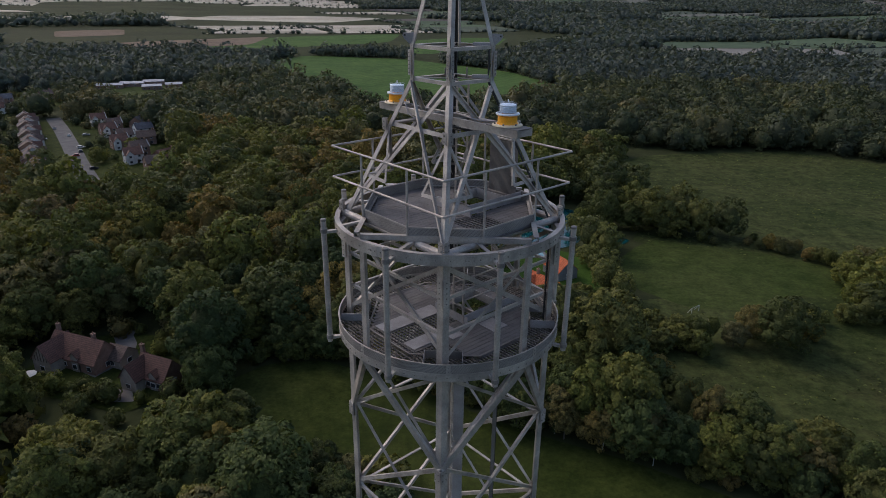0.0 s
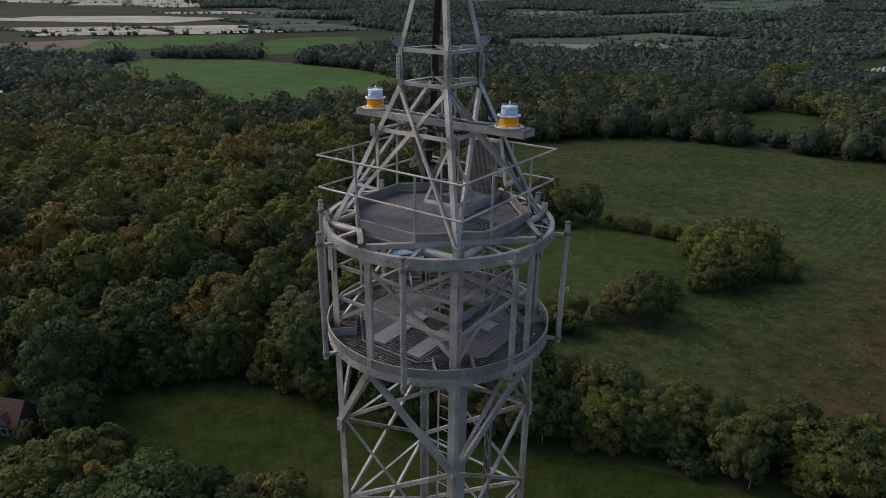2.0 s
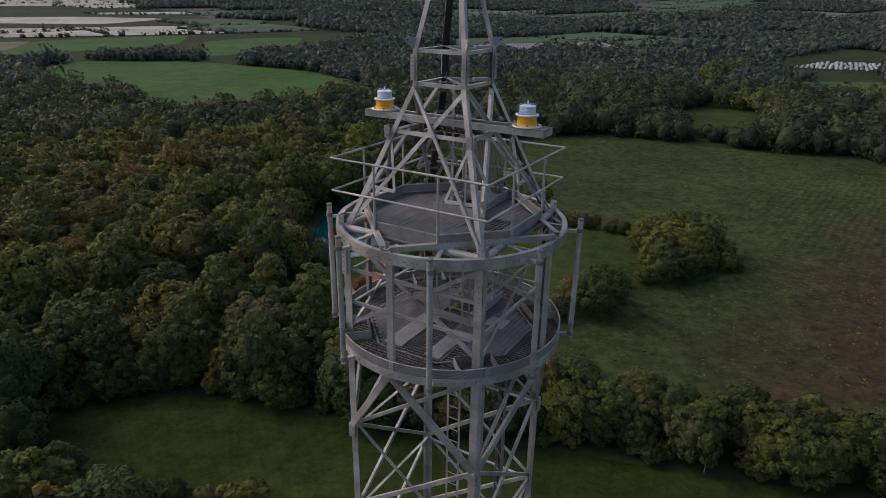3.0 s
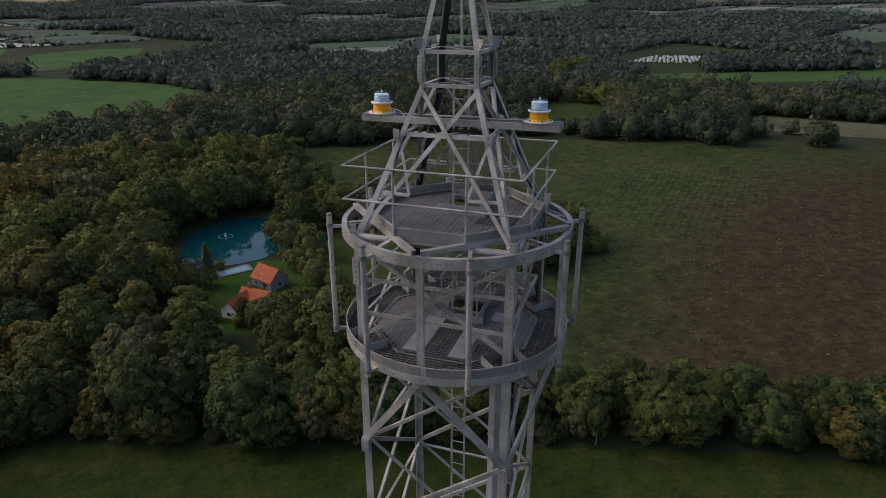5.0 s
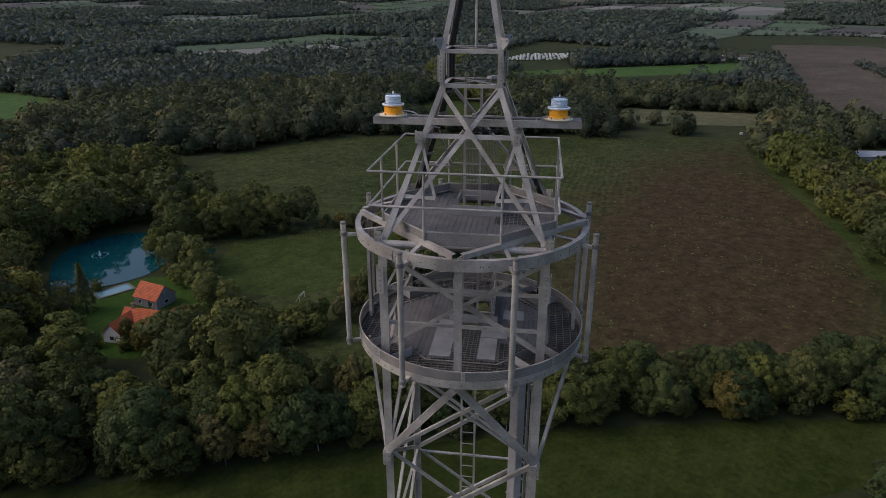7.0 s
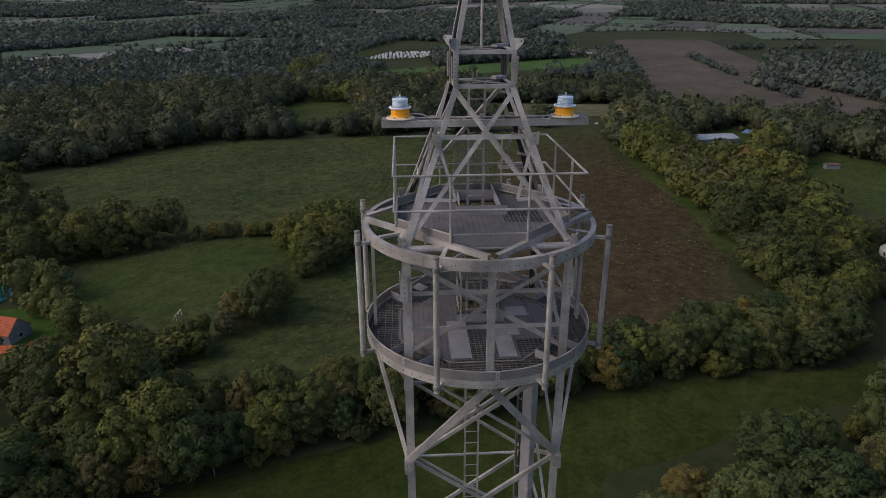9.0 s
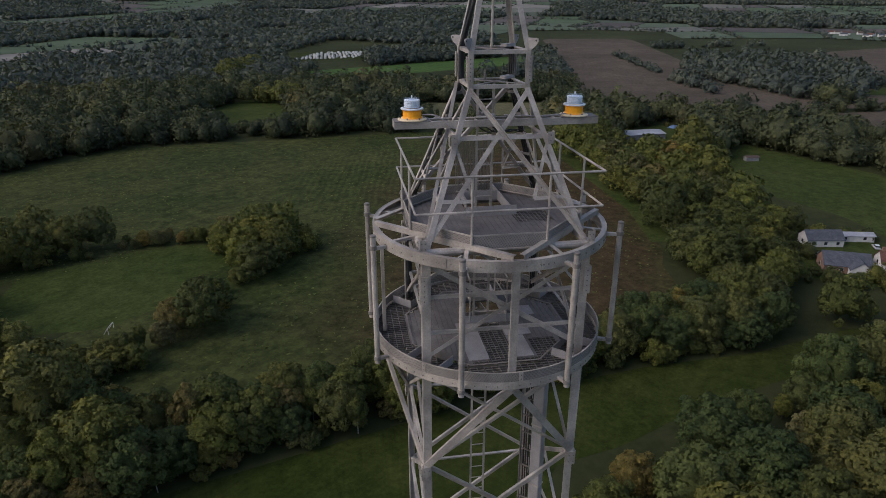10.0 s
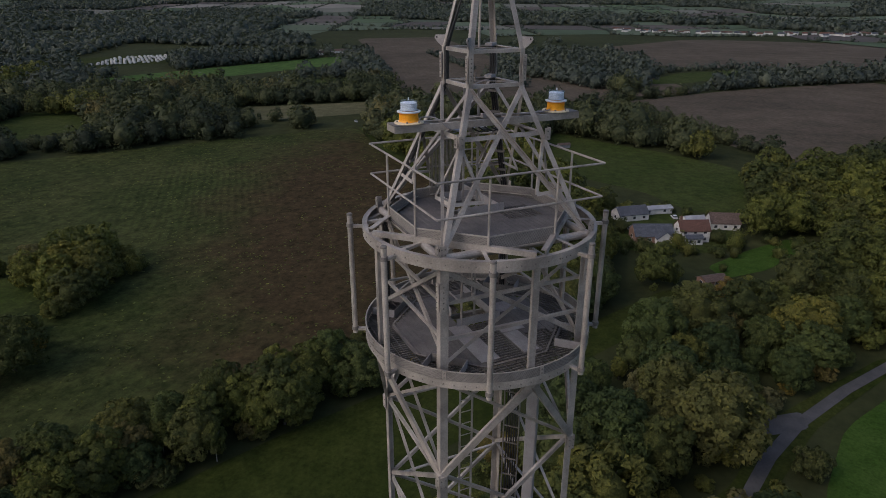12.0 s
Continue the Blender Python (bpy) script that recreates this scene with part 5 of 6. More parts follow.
# ---- trees ----
def leaf_material(name, by_attribute, stops, relief=0.75):
    """Leaves: a hue for each tree, lighter and darker sprays, fine mottling."""
    m, nt, b = material(name, 0.7)
    if by_attribute:
        src = nt.nodes.new("ShaderNodeAttribute")
        src.attribute_name = "tint"
        tint = src.outputs["Fac"]
    else:
        tint = nt.nodes.new("ShaderNodeObjectInfo").outputs["Random"]
    col = ramp(nt, tint, stops)
    geo = nt.nodes.new("ShaderNodeNewGeometry")
    leaf = ramp(nt, geo.outputs["Random Per Island"], [(0.0, (0.76, 0.78, 0.78)), (0.6, (1.0, 1.0, 1.0)), (1.0, (1.28, 1.23, 1.05))])
    col = mix(nt, 1.0, col, leaf, "MULTIPLY")
    blot = ramp(nt, noise_node(nt, 0.35, 3, 0.6), [(0.3, (0.7, 0.75, 0.72)), (0.7, (1.28, 1.2, 1.0))])
    fine = ramp(nt, noise_node(nt, 2.6, 3, 0.8), [(0.3, (0.55, 0.57, 0.58)), (0.7, (1.42, 1.40, 1.30))])
    col = mix(nt, 1.0, mix(nt, 1.0, col, blot, "MULTIPLY"), fine, "MULTIPLY")
    nt.links.new(col, b.inputs["Base Color"])
    b.inputs["Specular IOR Level"].default_value = 0.12
    bump(nt, b, noise_node(nt, 2.6, 5, 0.85), relief, 0.4)
    thin = nt.nodes.new("ShaderNodeBsdfTranslucent")
    nt.links.new(mix(nt, 1.0, col, (1.25, 1.3, 0.8), "MULTIPLY"), thin.inputs["Color"])
    both = nt.nodes.new("ShaderNodeMixShader")
    both.inputs[0].default_value = 0.2
    nt.links.new(b.outputs[0], both.inputs[1])
    nt.links.new(thin.outputs[0], both.inputs[2])
    nt.links.new(both.outputs[0], nt.nodes["Material Output"].inputs[0])
    return m


GREENS = [(0.0, (0.066, 0.082, 0.035)), (0.16, (0.090, 0.108, 0.038)), (0.30, (0.118, 0.134, 0.042)), (0.42, (0.080, 0.094, 0.042)), (0.52, (0.135, 0.138, 0.044)), (0.62, (0.135, 0.153, 0.045)),
          (0.70, (0.187, 0.179, 0.049)), (0.76, (0.108, 0.116, 0.045)), (0.83, (0.151, 0.146, 0.078)), (0.92, (0.160, 0.135, 0.053)), (0.965, (0.213, 0.171, 0.049)), (0.985, (0.153, 0.119, 0.063)), (1.0, (0.204, 0.151, 0.054))]
# greens for distant trees, greyed and blued to put haze in the colour
HAZED_GREENS = [(0.0, (0.050, 0.062, 0.046)), (0.35, (0.067, 0.082, 0.051)), (0.6, (0.085, 0.098, 0.058)), (0.8, (0.108, 0.119, 0.067)), (0.92, (0.111, 0.106, 0.063)), (1.0, (0.131, 0.119, 0.059))]
LEAF, LEAF_STUFF, LEAF_FAR = leaf_material("leaves", False, GREENS), leaf_material("woodland_leaves", True, GREENS), leaf_material("hazed_distant_leaves", True, HAZED_GREENS, 0.3)
LEAF_DARK = leaf_material("dark_oak_leaves", False, [(0.0, (0.050, 0.075, 0.034)), (0.3, (0.070, 0.098, 0.042)), (0.6, (0.088, 0.116, 0.044)), (0.85, (0.104, 0.126, 0.050)), (1.0, (0.122, 0.126, 0.050))])
# leaves of the remotest trees, horizon haze mixed into their bluish colour
LEAF_HAZED = leaf_material("hazed_remote_leaves", True, [(0.0, (0.062, 0.080, 0.084)), (0.5, (0.086, 0.104, 0.102)), (1.0, (0.118, 0.134, 0.118))], 0.0)
LEAF_PALE = leaf_material("pale_willow_leaves", True, [(0.0, (0.105, 0.120, 0.060)), (0.5, (0.130, 0.140, 0.050)), (1.0, (0.150, 0.160, 0.055))], 0.4)
PALE_BARK = two_tone("pale_bark", (0.22, 0.20, 0.17), (0.42, 0.40, 0.35), 1.5, 12, 0.9, 0, 0.4, 0.02)
BARK = two_tone("bark", (0.06, 0.05, 0.04), (0.12, 0.105, 0.085), 1.5, 12, 0.95, 0, 0.5, 0.02)


def ico(sub):
    bm = bmesh.new()
    bmesh.ops.create_icosphere(bm, subdivisions=sub, radius=1)
    v = np.array([x.co[:] for x in bm.verts])
    f = np.array([[x.index for x in face.verts] for face in bm.faces])
    bm.free()
    return v, f


ICO = {1: ico(1), 2: ico(2)}


def crown_arrays(seed, clumps, cards, size, radius=6.2, height=15.0, base=1.0, squash=1.0):
    """Vertices, triangles and normals of a crown: an uneven dome of many leaf clumps, with leaf sprays all over them."""
    rng = np.random.default_rng(seed)
    mid, half = base + (height - base) * 0.45, (height - base) * 0.55
    k = np.arange(clumps) + 0.5
    up = 1 - (1.62 if cards > 800 else 1.85) * k / clumps
    turn = math.pi * (1 + 5 ** 0.5) * k + rng.uniform(0, 6)
    flat = np.sqrt(np.maximum(1 - up ** 2, 0))
    way = np.stack([flat * np.cos(turn), flat * np.sin(turn), up], 1) + rng.normal(0, 0.16 if clumps > 12 else 0.08, (clumps, 3))
    way /= np.linalg.norm(way, axis=1, keepdims=True)
    # boughs swell the dome here and there
    bough = rng.normal(0, 1, (7, 3)) + [0, 0, 0.5]
    bough /= np.linalg.norm(bough, axis=1, keepdims=True)
    swell = (np.clip(way @ bough.T, 0, 1) ** 6 * rng.uniform(0.1, 0.34, 7)).max(1)
    scale = np.array([radius * squash, radius * squash, half])
    centres = way * scale * (0.70 + swell + rng.normal(0, 0.05, clumps))[:, None] + [0, 0, mid]
    sizes = radius * 1.62 / clumps ** 0.5 * rng.uniform(0.72, 1.25, clumps)
    heart = np.array([0, 0, mid - 0.35 * half])
    core, fill = ICO[2] if cards > 150 else ICO[1], 0.56 if cards > 800 else 0.70
    vs = [core[0] * scale * fill * (1 + rng.normal(0, 0.07 if fill < 0.6 else 0.12, (len(core[0]), 1))) + [0, 0, mid - 0.04 * half]]
    fs, ns, n = [core[1]], [core[0]], len(core[0])
    weight = sizes ** 2
    pick = rng.choice(clumps, cards * 3, p=weight / weight.sum())
    d = rng.normal(0, 1, (cards * 3, 3)) + 0.7 * way[pick]
    d[:, 2] += 0.45 if cards > 800 else 0.15
    d /= np.linalg.norm(d, axis=1, keepdims=True)
    pos = centres[pick] + d * [1, 1, 0.85] * (sizes[pick] * rng.uniform(0.80, 1.16, cards * 3))[:, None]
    gap = np.linalg.norm(pos[:, None] - centres[None], axis=2) / sizes[None]
    gap[np.arange(len(pick)), pick] = 9
    keep = np.where(gap.min(1) > (0.72 if clumps > 1 else 0))[0][:cards]
    pos, d = pos[keep], d[keep]
    nrm = d + [0, 0, 0.3] + rng.normal(0, 0.5, d.shape)
    nrm /= np.linalg.norm(nrm, axis=1, keepdims=True)
    t1 = np.cross(nrm, rng.normal(0, 1, d.shape))
    t1 /= np.linalg.norm(t1, axis=1, keepdims=True)
    t2 = np.cross(nrm, t1)
    s = size * rng.uniform(0.55, 1.35, (len(pos), 1))
    skew = rng.uniform(-0.5, 0.5, (len(pos), 1))
    spray = np.stack([pos - t1 * s - t2 * s * 0.45, pos + t1 * s - t2 * s * (0.45 + 0.3 * skew), pos + t2 * s * 0.95 + t1 * s * skew + nrm * s * 0.25], 1).reshape(-1, 3)
    fs.append(n + 3 * np.arange(len(pos))[:, None] + [0, 1, 2])
    vs.append(spray)
    ns.append(np.repeat(d * 0.8 + nrm * (0.75 if cards > 800 else 0.4) + (pos - heart) / scale * 0.5 + rng.normal(0, 0.1, d.shape), 3, axis=0))
    ns = np.vstack(ns)
    return np.vstack(vs), np.vstack(fs), ns / np.linalg.norm(ns, axis=1, keepdims=True)


def array_mesh(name, verts, tris, mat, tint=None, normals=None):
    me = bpy.data.meshes.new(name)
    me.vertices.add(len(verts))
    me.vertices.foreach_set("co", np.ascontiguousarray(verts, dtype=np.float32).ravel())
    me.loops.add(len(tris) * 3)
    me.loops.foreach_set("vertex_index", np.ascontiguousarray(tris, dtype=np.int32).ravel())
    me.polygons.add(len(tris))
    me.polygons.foreach_set("loop_start", np.arange(0, len(tris) * 3, 3, dtype=np.int32))
    me.polygons.foreach_set("use_smooth", np.zeros(len(tris), dtype=bool))
    me.update(calc_edges=True)
    me.materials.append(mat)
    if normals is not None:
        me.polygons.foreach_set("use_smooth", np.ones(len(tris), dtype=bool))
        me.attributes.new("custom_normal", "FLOAT_VECTOR", "POINT").data.foreach_set("vector", np.ascontiguousarray(normals, dtype=np.float32).ravel())
    if tint is not None:
        me.attributes.new("tint", "FLOAT", "POINT").data.foreach_set("value", np.ascontiguousarray(tint, dtype=np.float32))
    return me


def trunk_mesh(name, height, r, seed, mat):
    """A tapered, slightly bent trunk with limbs."""
    rng = np.random.default_rng(seed)
    bm = bmesh.new()

    def limb(p, q, r0, r1, n=7, steps=4):
        bend = Vector(rng.normal(0, 0.05, 3)) * (q - p).length
        prev = None
        for i in range(steps + 1):
            f = i / steps
            c = p.lerp(q, f) + bend * math.sin(f * math.pi)
            rad = r0 + (r1 - r0) * f
            ring = [bm.verts.new(c + Vector((rad * math.cos(a), rad * math.sin(a), 0))) for a in np.linspace(0, 2 * math.pi, n, endpoint=False)]
            if prev:
                for k in range(n):
                    bm.faces.new((prev[k], prev[(k + 1) % n], ring[(k + 1) % n], ring[k]))
            prev = ring

    limb(Vector((0, 0, -0.2)), Vector((0, 0, height * 0.72)), r, r * 0.35)
    for i in range(6):
        z = height * (0.25 + 0.07 * i)
        a = 2.4 * i + rng.uniform(0, 1)
        limb(Vector((0, 0, z)), Vector((2.6 * math.cos(a), 2.6 * math.sin(a), z + height * 0.22)), r * 0.42, r * 0.12, 5, 3)
    me = bpy.data.meshes.new(name)
    bm.to_mesh(me)
    bm.free()
    me.materials.append(mat)
    return me


def in_polygon(x, y, poly):
    inside = np.zeros(x.shape, bool)
    for (x0, y0), (x1, y1) in zip(poly, poly[1:] + poly[:1]):
        hit = ((y0 > y) != (y1 > y)) & (x < (x1 - x0) * (y - y0) / (y1 - y0 + 1e-12) + x0)
        inside ^= hit
    return inside


def edge_distance(x, y, poly):
    best = np.full(x.shape, 1e9)
    for (x0, y0), (x1, y1) in zip(poly, poly[1:] + poly[:1]):
        dx, dy = x1 - x0, y1 - y0
        f = np.clip(((x - x0) * dx + (y - y0) * dy) / (dx * dx + dy * dy + 1e-9), 0, 1)
        best = np.minimum(best, np.hypot(x - x0 - f * dx, y - y0 - f * dy))
    return best


# open land that is seen past the trees in front of it: how much of that strip is clear
SHOWN = {"upper_crop": 1, "pale_strip": 1, "crop_field": 1, "far_crop": 1, "stubble_field": 1, "far_stubble": 1, "glade": 1, "long_crop": 1, "hedged_pasture": 0.9, "small_pasture": 0.9, "storage_yard": 1, "ploughland": 1,
         "plough_strip": 0.7, "hedged_green": 1, "east_plough": 1, "far_plough": 1, "grass_field": 1, "roadside_field": 1, "house_yard": 1, "barn_yard": 1, "villa_garden": 1, "terrace_street": 0.95,
         "suburb": 0.75, "school_ground": 0.9, "garden": 1, "pond": 0.9, "garden_strip": 1, "meadow": 1, "lane_verge": 0.5}


STREET = [(-292, 418), (-262, 380), (-232, 340), (-205, 303), (-180, 270)]
FIELD_WOOD = [(839, 236), (924, 226), (1001, 181), (1000, 100), (843, 40), (629, 30), (629, 60), (650, 88), (686, 130), (733, 192)]


def woodland_points(cell, r0, r1, a0, a1, margin, seed):
    """Jittered points where trees stand: all land that is not open, by bearing in degrees clockwise from +y."""
    rng = np.random.default_rng(seed)
    n = int(r1 / cell) + 1
    gx, gy = np.meshgrid(np.arange(-n, n + 1) * cell, np.arange(-n, n + 1) * cell * 0.9)
    gx = gx + (np.arange(gx.shape[0])[:, None] % 2) * cell / 2
    x, y = gx.ravel() + rng.uniform(-0.36, 0.36, gx.size) * cell, gy.ravel() + rng.uniform(-0.36, 0.36, gx.size) * cell
    r, a = np.hypot(x, y), np.degrees(np.arctan2(x, y))
    ok = (r > r0) & (r <= r1) & (a >= a0) & (a <= a1)
    x, y = x[ok], y[ok]
    px0, py0 = x, y
    ok = np.ones(x.shape, bool)
    for key, poly in OPEN.items():
        loose = key in ("suburb", "terrace_street")
        ins = in_polygon(x, y, poly)
        ok &= ~(ins & (rng.random(x.shape) > (0.55 if loose else 0.0)))
        if margin and not loose:
            ok &= ~(~ins & (edge_distance(x, y, poly) < margin))
    yards = in_polygon(x, y, OPEN["suburb"]) | in_polygon(x, y, OPEN["terrace_street"])
    ok &= ~(yards & (edge_distance(x, y, STREET) < 8.0))
    for key in SHOWN:
        hidden = np.zeros(x.shape, bool)
        for top in ((3, 6, 9, 12, 14) if key == "villa_garden" else (4, 8, 11)):
            k = 84.6 / (84.6 - top)
            hidden |= in_polygon(x * k, y * k, OPEN[key])
        hidden &= ~yards
        ok &= ~(hidden & (rng.random(x.shape) < SHOWN[key]))
    forced = in_polygon(px0, py0, FIELD_WOOD)
    x, y, ok = px0, py0, ok | forced
    houses = np.array([o.matrix_basis.translation[:2] for o in scene.objects if o.name.split(".")[0] in ("house", "barn", "school_building", "shed", "outbuilding")])
    for hx, hy in houses:
        ok &= np.hypot(x - hx, y - hy) > np.where(yards, 6.5, 10.5)
    return x[ok], y[ok]



# kinds of trees near by: (label, radius, height, crown base, squash)
KINDS = [("broad oak with dense dark green leaves", 6.8, 15.5, 0.8, 1.0), ("rounded green broadleaf tree in leaf", 6.0, 14.5, 0.8, 1.0), ("tall ash with a loose green crown", 5.4, 16.5, 1.5, 0.95),
         ("spreading field maple, leaves turning", 6.2, 13.0, 0.6, 1.05), ("slender birch with a pale trunk", 4.0, 14.5, 3.0, 0.85), ("thick round hawthorn bush in a hedge", 3.6, 7.0, 0.2, 1.0)]
protos = []
for n, (label, r, h, base, squash) in enumerate(KINDS):
    v, f, up = crown_arrays(20 + n, (70, 64, 60, 62, 46, 30)[n], (4700, 4300, 3900, 4100, 2300, 1500)[n], 0.335, r, h, base, squash)
    t = new("tree")
    t.location = (0, 0, -500)
    tr, cr = new("trunk", trunk_mesh("trunk", h, 0.30 if n != 4 else 0.18, n, BARK if n != 4 else PALE_BARK)), new("crown", array_mesh("crown", v, f, LEAF if n else LEAF_DARK, None, up))
    tr.parent = cr.parent = t
    protos.append(tagged(t, label, "tree" if n != 5 else "bush", "woodland trees"))

# every tree as (x, y, size)
TREES = []
rng = np.random.default_rng(7)
HEDGE = [(28, 160), (40, 128), (75, 128), (112, 140), (150, 150), (150, 180), (125, 214), (106, 214), (102, 240), (60, 256), (44, 250), (43, 222), (66, 217), (106, 204), (125, 185), (114, 170), (84, 160), (63, 161), (48, 173)]


def wood(cell, r0, r1, a0, a1, margin, seed, lo=0.62, hi=1.5):
    x, y = woodland_points(cell, r0, r1, a0, a1, margin, seed)
    keep = ~in_polygon(x, y, HEDGE) & ~((x > 110) & (y < 34) & (np.hypot(x, y) < 380))
    x, y = x[keep], y[keep]
    s = np.clip(np.exp(rng.normal(0.05, 0.22, x.shape)), lo, hi) * garden_size(x, y)
    TREES.extend(zip(x, y, s))


def garden_size(x, y):
    """Bushes and small trees in the gardens, full size elsewhere."""
    return np.where(in_polygon(x, y, OPEN["suburb"]) | in_polygon(x, y, OPEN["terrace_street"]), 0.42, 1.0)


def row(line, step, lo, hi, spread=1.5):
    """A hedgerow or belt of trees along a line."""
    for p, q in zip(line, line[1:]):
        p, q = Vector(p), Vector(q)
        m = max(1, round((q - p).length / step))
        for i in range(m):
            c = p.lerp(q, (i + rng.uniform(0.1, 0.9)) / m)
            TREES.append((c.x + rng.normal(0, spread), c.y + rng.normal(0, spread), rng.uniform(lo, hi)))


# woods
wood(10.2, 55, 165, -46, 116, 3.0, 1)
wood(10.4, 165, 380, -46, 116, 5.0, 2)
wood(11.2, 380, 640, -42, 116, 3.0, 4)
wood(12.0, 640, 1000, -42, 116, 3.0, 24)
# smaller trees along the lane and the gardens
x, y = woodland_points(7.6, 100, 380, 72, 116, 2.2, 44)
keep = (x > 110) & (y < 34)
TREES.extend(zip(x[keep], y[keep], np.clip(np.exp(rng.normal(-0.42, 0.32, keep.sum())), 0.36, 1.15)))
# belt of trees between the meadow and the rough pasture
x, y = woodland_points(5.7, 55, 240, 10, 86, 2.4, 41)
near_meadow, near_rough = edge_distance(x, y, OPEN["meadow"]), edge_distance(x, y, OPEN["rough_field"])
keep = (near_meadow < 26) & (near_rough < 30) & ~in_polygon(x, y, HEDGE)
TREES = [t for t in TREES if not (edge_distance(np.array([t[0]]), np.array([t[1]]), OPEN["meadow"])[0] < 26 and edge_distance(np.array([t[0]]), np.array([t[1]]), OPEN["rough_field"])[0] < 30 and t[0] > 36)]
TREES.extend(zip(x[keep], y[keep], rng.uniform(0.60, 0.92, keep.sum())))
# lower trees along the edge of the wood
row([(-48, 124), (-37, 128), (-20, 122), (0, 110), (16, 102), (32, 96), (42, 91)], 4.6, 0.42, 0.78, 1.2)
# hedges round the paddock, with a few full trees in them
row([(30, 160), (38, 150), (46, 142), (58, 140), (70, 140)], 4.5, 0.36, 0.58)
row([(34, 152), (44, 137), (60, 133)], 5.0, 0.30, 0.5)
row([(84, 144), (96, 152), (106, 158)], 5.0, 0.22, 0.36)
row([(100, 213), (113, 203), (124, 190)], 3.5, 0.26, 0.42, 1.2)
row([(104, 218), (120, 204), (130, 188)], 4.5, 0.22, 0.34, 1.5)
row([(66, 219), (84, 214), (98, 212)], 6.0, 0.22, 0.34, 0.8)
TREES += [(80, 139, 0.98), (74, 143, 0.7), (110, 154, 0.85), (117, 155, 0.85), (113, 163, 1.0), (122, 158, 0.95), (121, 169, 1.08), (128, 166, 0.85), (104, 154, 0.45), (130, 160, 0.62), (117, 179, 0.85), (126, 178, 0.9), (134, 180, 0.95), (138, 172, 0.95), (132, 170, 1.05), (125, 188, 0.75), (142, 166, 0.5), (136, 157, 0.42), (140, 158, 0.34)]
row([(46, 232), (62, 226), (80, 219), (96, 220)], 7.5, 0.85, 1.15)
row([(46, 247), (64, 240), (84, 230)], 8.0, 0.9, 1.2)
# low trees in front of the glade
row([(228, 362), (258, 338), (290, 314), (318, 292)], 7.0, 0.50, 0.66, 3.0)
row([(240, 368), (268, 346), (300, 322)], 8.0, 0.50, 0.62, 3.0)
# hedges and trees between the far arable fields
row([(968, 379), (832, 287), (760, 240)], 11, 0.45, 0.75)
row([(712, 208), (629, 147)], 9, 0.7, 1.0, 4)
row([(1129, 378), (1173, 330)], 12, 0.9, 1.2)
row([(1215, 305), (1262, 278)], 10, 0.8, 1.1)
TREES += [(1277, 250, 1.0), (1296, 236, 0.9)]
row([(548, 68), (612, 14), (690, -45), (760, -125), (818, -206)], 13, 0.45, 0.85)
row([(700, 58), (830, 12), (900, -70)], 14, 0.5, 0.9)
row([(386, -60), (400, -46), (452, -6), (540, 56)], 6.5, 0.55, 0.85, 2.0)
row([(401, 197), (336, 138), (267, 71), (238, 50)], 6.0, 0.40, 0.75, 1.6)
TREES += [(-45, 84, 1.15), (-52, 92, 0.78), (-57, 84, 0.9), (-42, 77, 1.0), (-50, 75, 1.1), (-62, 95, 0.45), (-67, 85, 0.72), (-58, 73, 1.0), (-66, 74, 0.9), (-33, 81, 0.6), (-27, 83, 0.5), (-21, 82, 0.45), (-15, 81, 0.4), (-30, 74, 0.7), (-22, 74, 0.7),
          (24, 157, 0.5), (31, 158, 0.5), (16, 160, 0.45), (19, 153, 0.6), (28, 150, 0.7), (37, 222, 0.45), (41, 230, 0.5), (44, 238, 0.5), (44, 212, 0.4)]
# low growth in front of the two villas
for i, (px, py, s) in enumerate(TREES):
    for line in (((-73, 109), (-61, 89)), ((-94, 115), (-80, 93))):
        if edge_distance(np.array([px]), np.array([py]), list(line))[0] < 9.5:
            TREES[i] = (px, py, min(s, 0.33))
for px, py, s in list(TREES):
    if math.hypot(px, py) <= 175:
        k = 5 if s < 0.42 else int(rng.choice(5, p=(0.74, 0.12, 0.08, 0.04, 0.02) if px > 90 and py < 60 else (0.30, 0.28, 0.20, 0.15, 0.07)))
        s = s * 15 / KINDS[k][2] * (1.0 if k != 5 else 1.2)
        m = Matrix.Translation((px, py, 0)) @ Matrix.Rotation(rng.uniform(0, 6.28), 4, "Z") @ Matrix.Diagonal((s * rng.uniform(0.92, 1.1), s * rng.uniform(0.92, 1.1), s * rng.uniform(0.88, 1.1), 1))
        copy_thing(protos[k], m)
for px, py, s in ((18, 99.5, 0.72), (27, 95, 0.6), (36, 91, 0.55), (70, 73, 0.6)):
    copy_thing(protos[4], Matrix.Translation((px, py, 0)) @ Matrix.Rotation(px, 4, "Z") @ Matrix.Diagonal((s, s, s * 1.15, 1)))
# undergrowth along the edges of the wood
x, y = woodland_points(5.4, 55, 150, -46, 116, 1.0, 21)
edge = np.minimum.reduce([edge_distance(x, y, OPEN[k]) for k in ("meadow", "rough_field", "paddock", "lane_verge", "garden")])
keep = (edge < 4.2) & ~in_polygon(x, y, HEDGE)
for px, py in zip(x[keep], y[keep]):
    s = rng.uniform(0.4, 0.9)
    copy_thing(protos[5], Matrix.Translation((px, py, -0.1)) @ Matrix.Rotation(rng.uniform(0, 6.28), 4, "Z") @ Matrix.Diagonal((s, s, s * rng.uniform(0.7, 1.2), 1)))
for t in protos:
    for o in (*t.children, t):
        bpy.data.objects.remove(o)


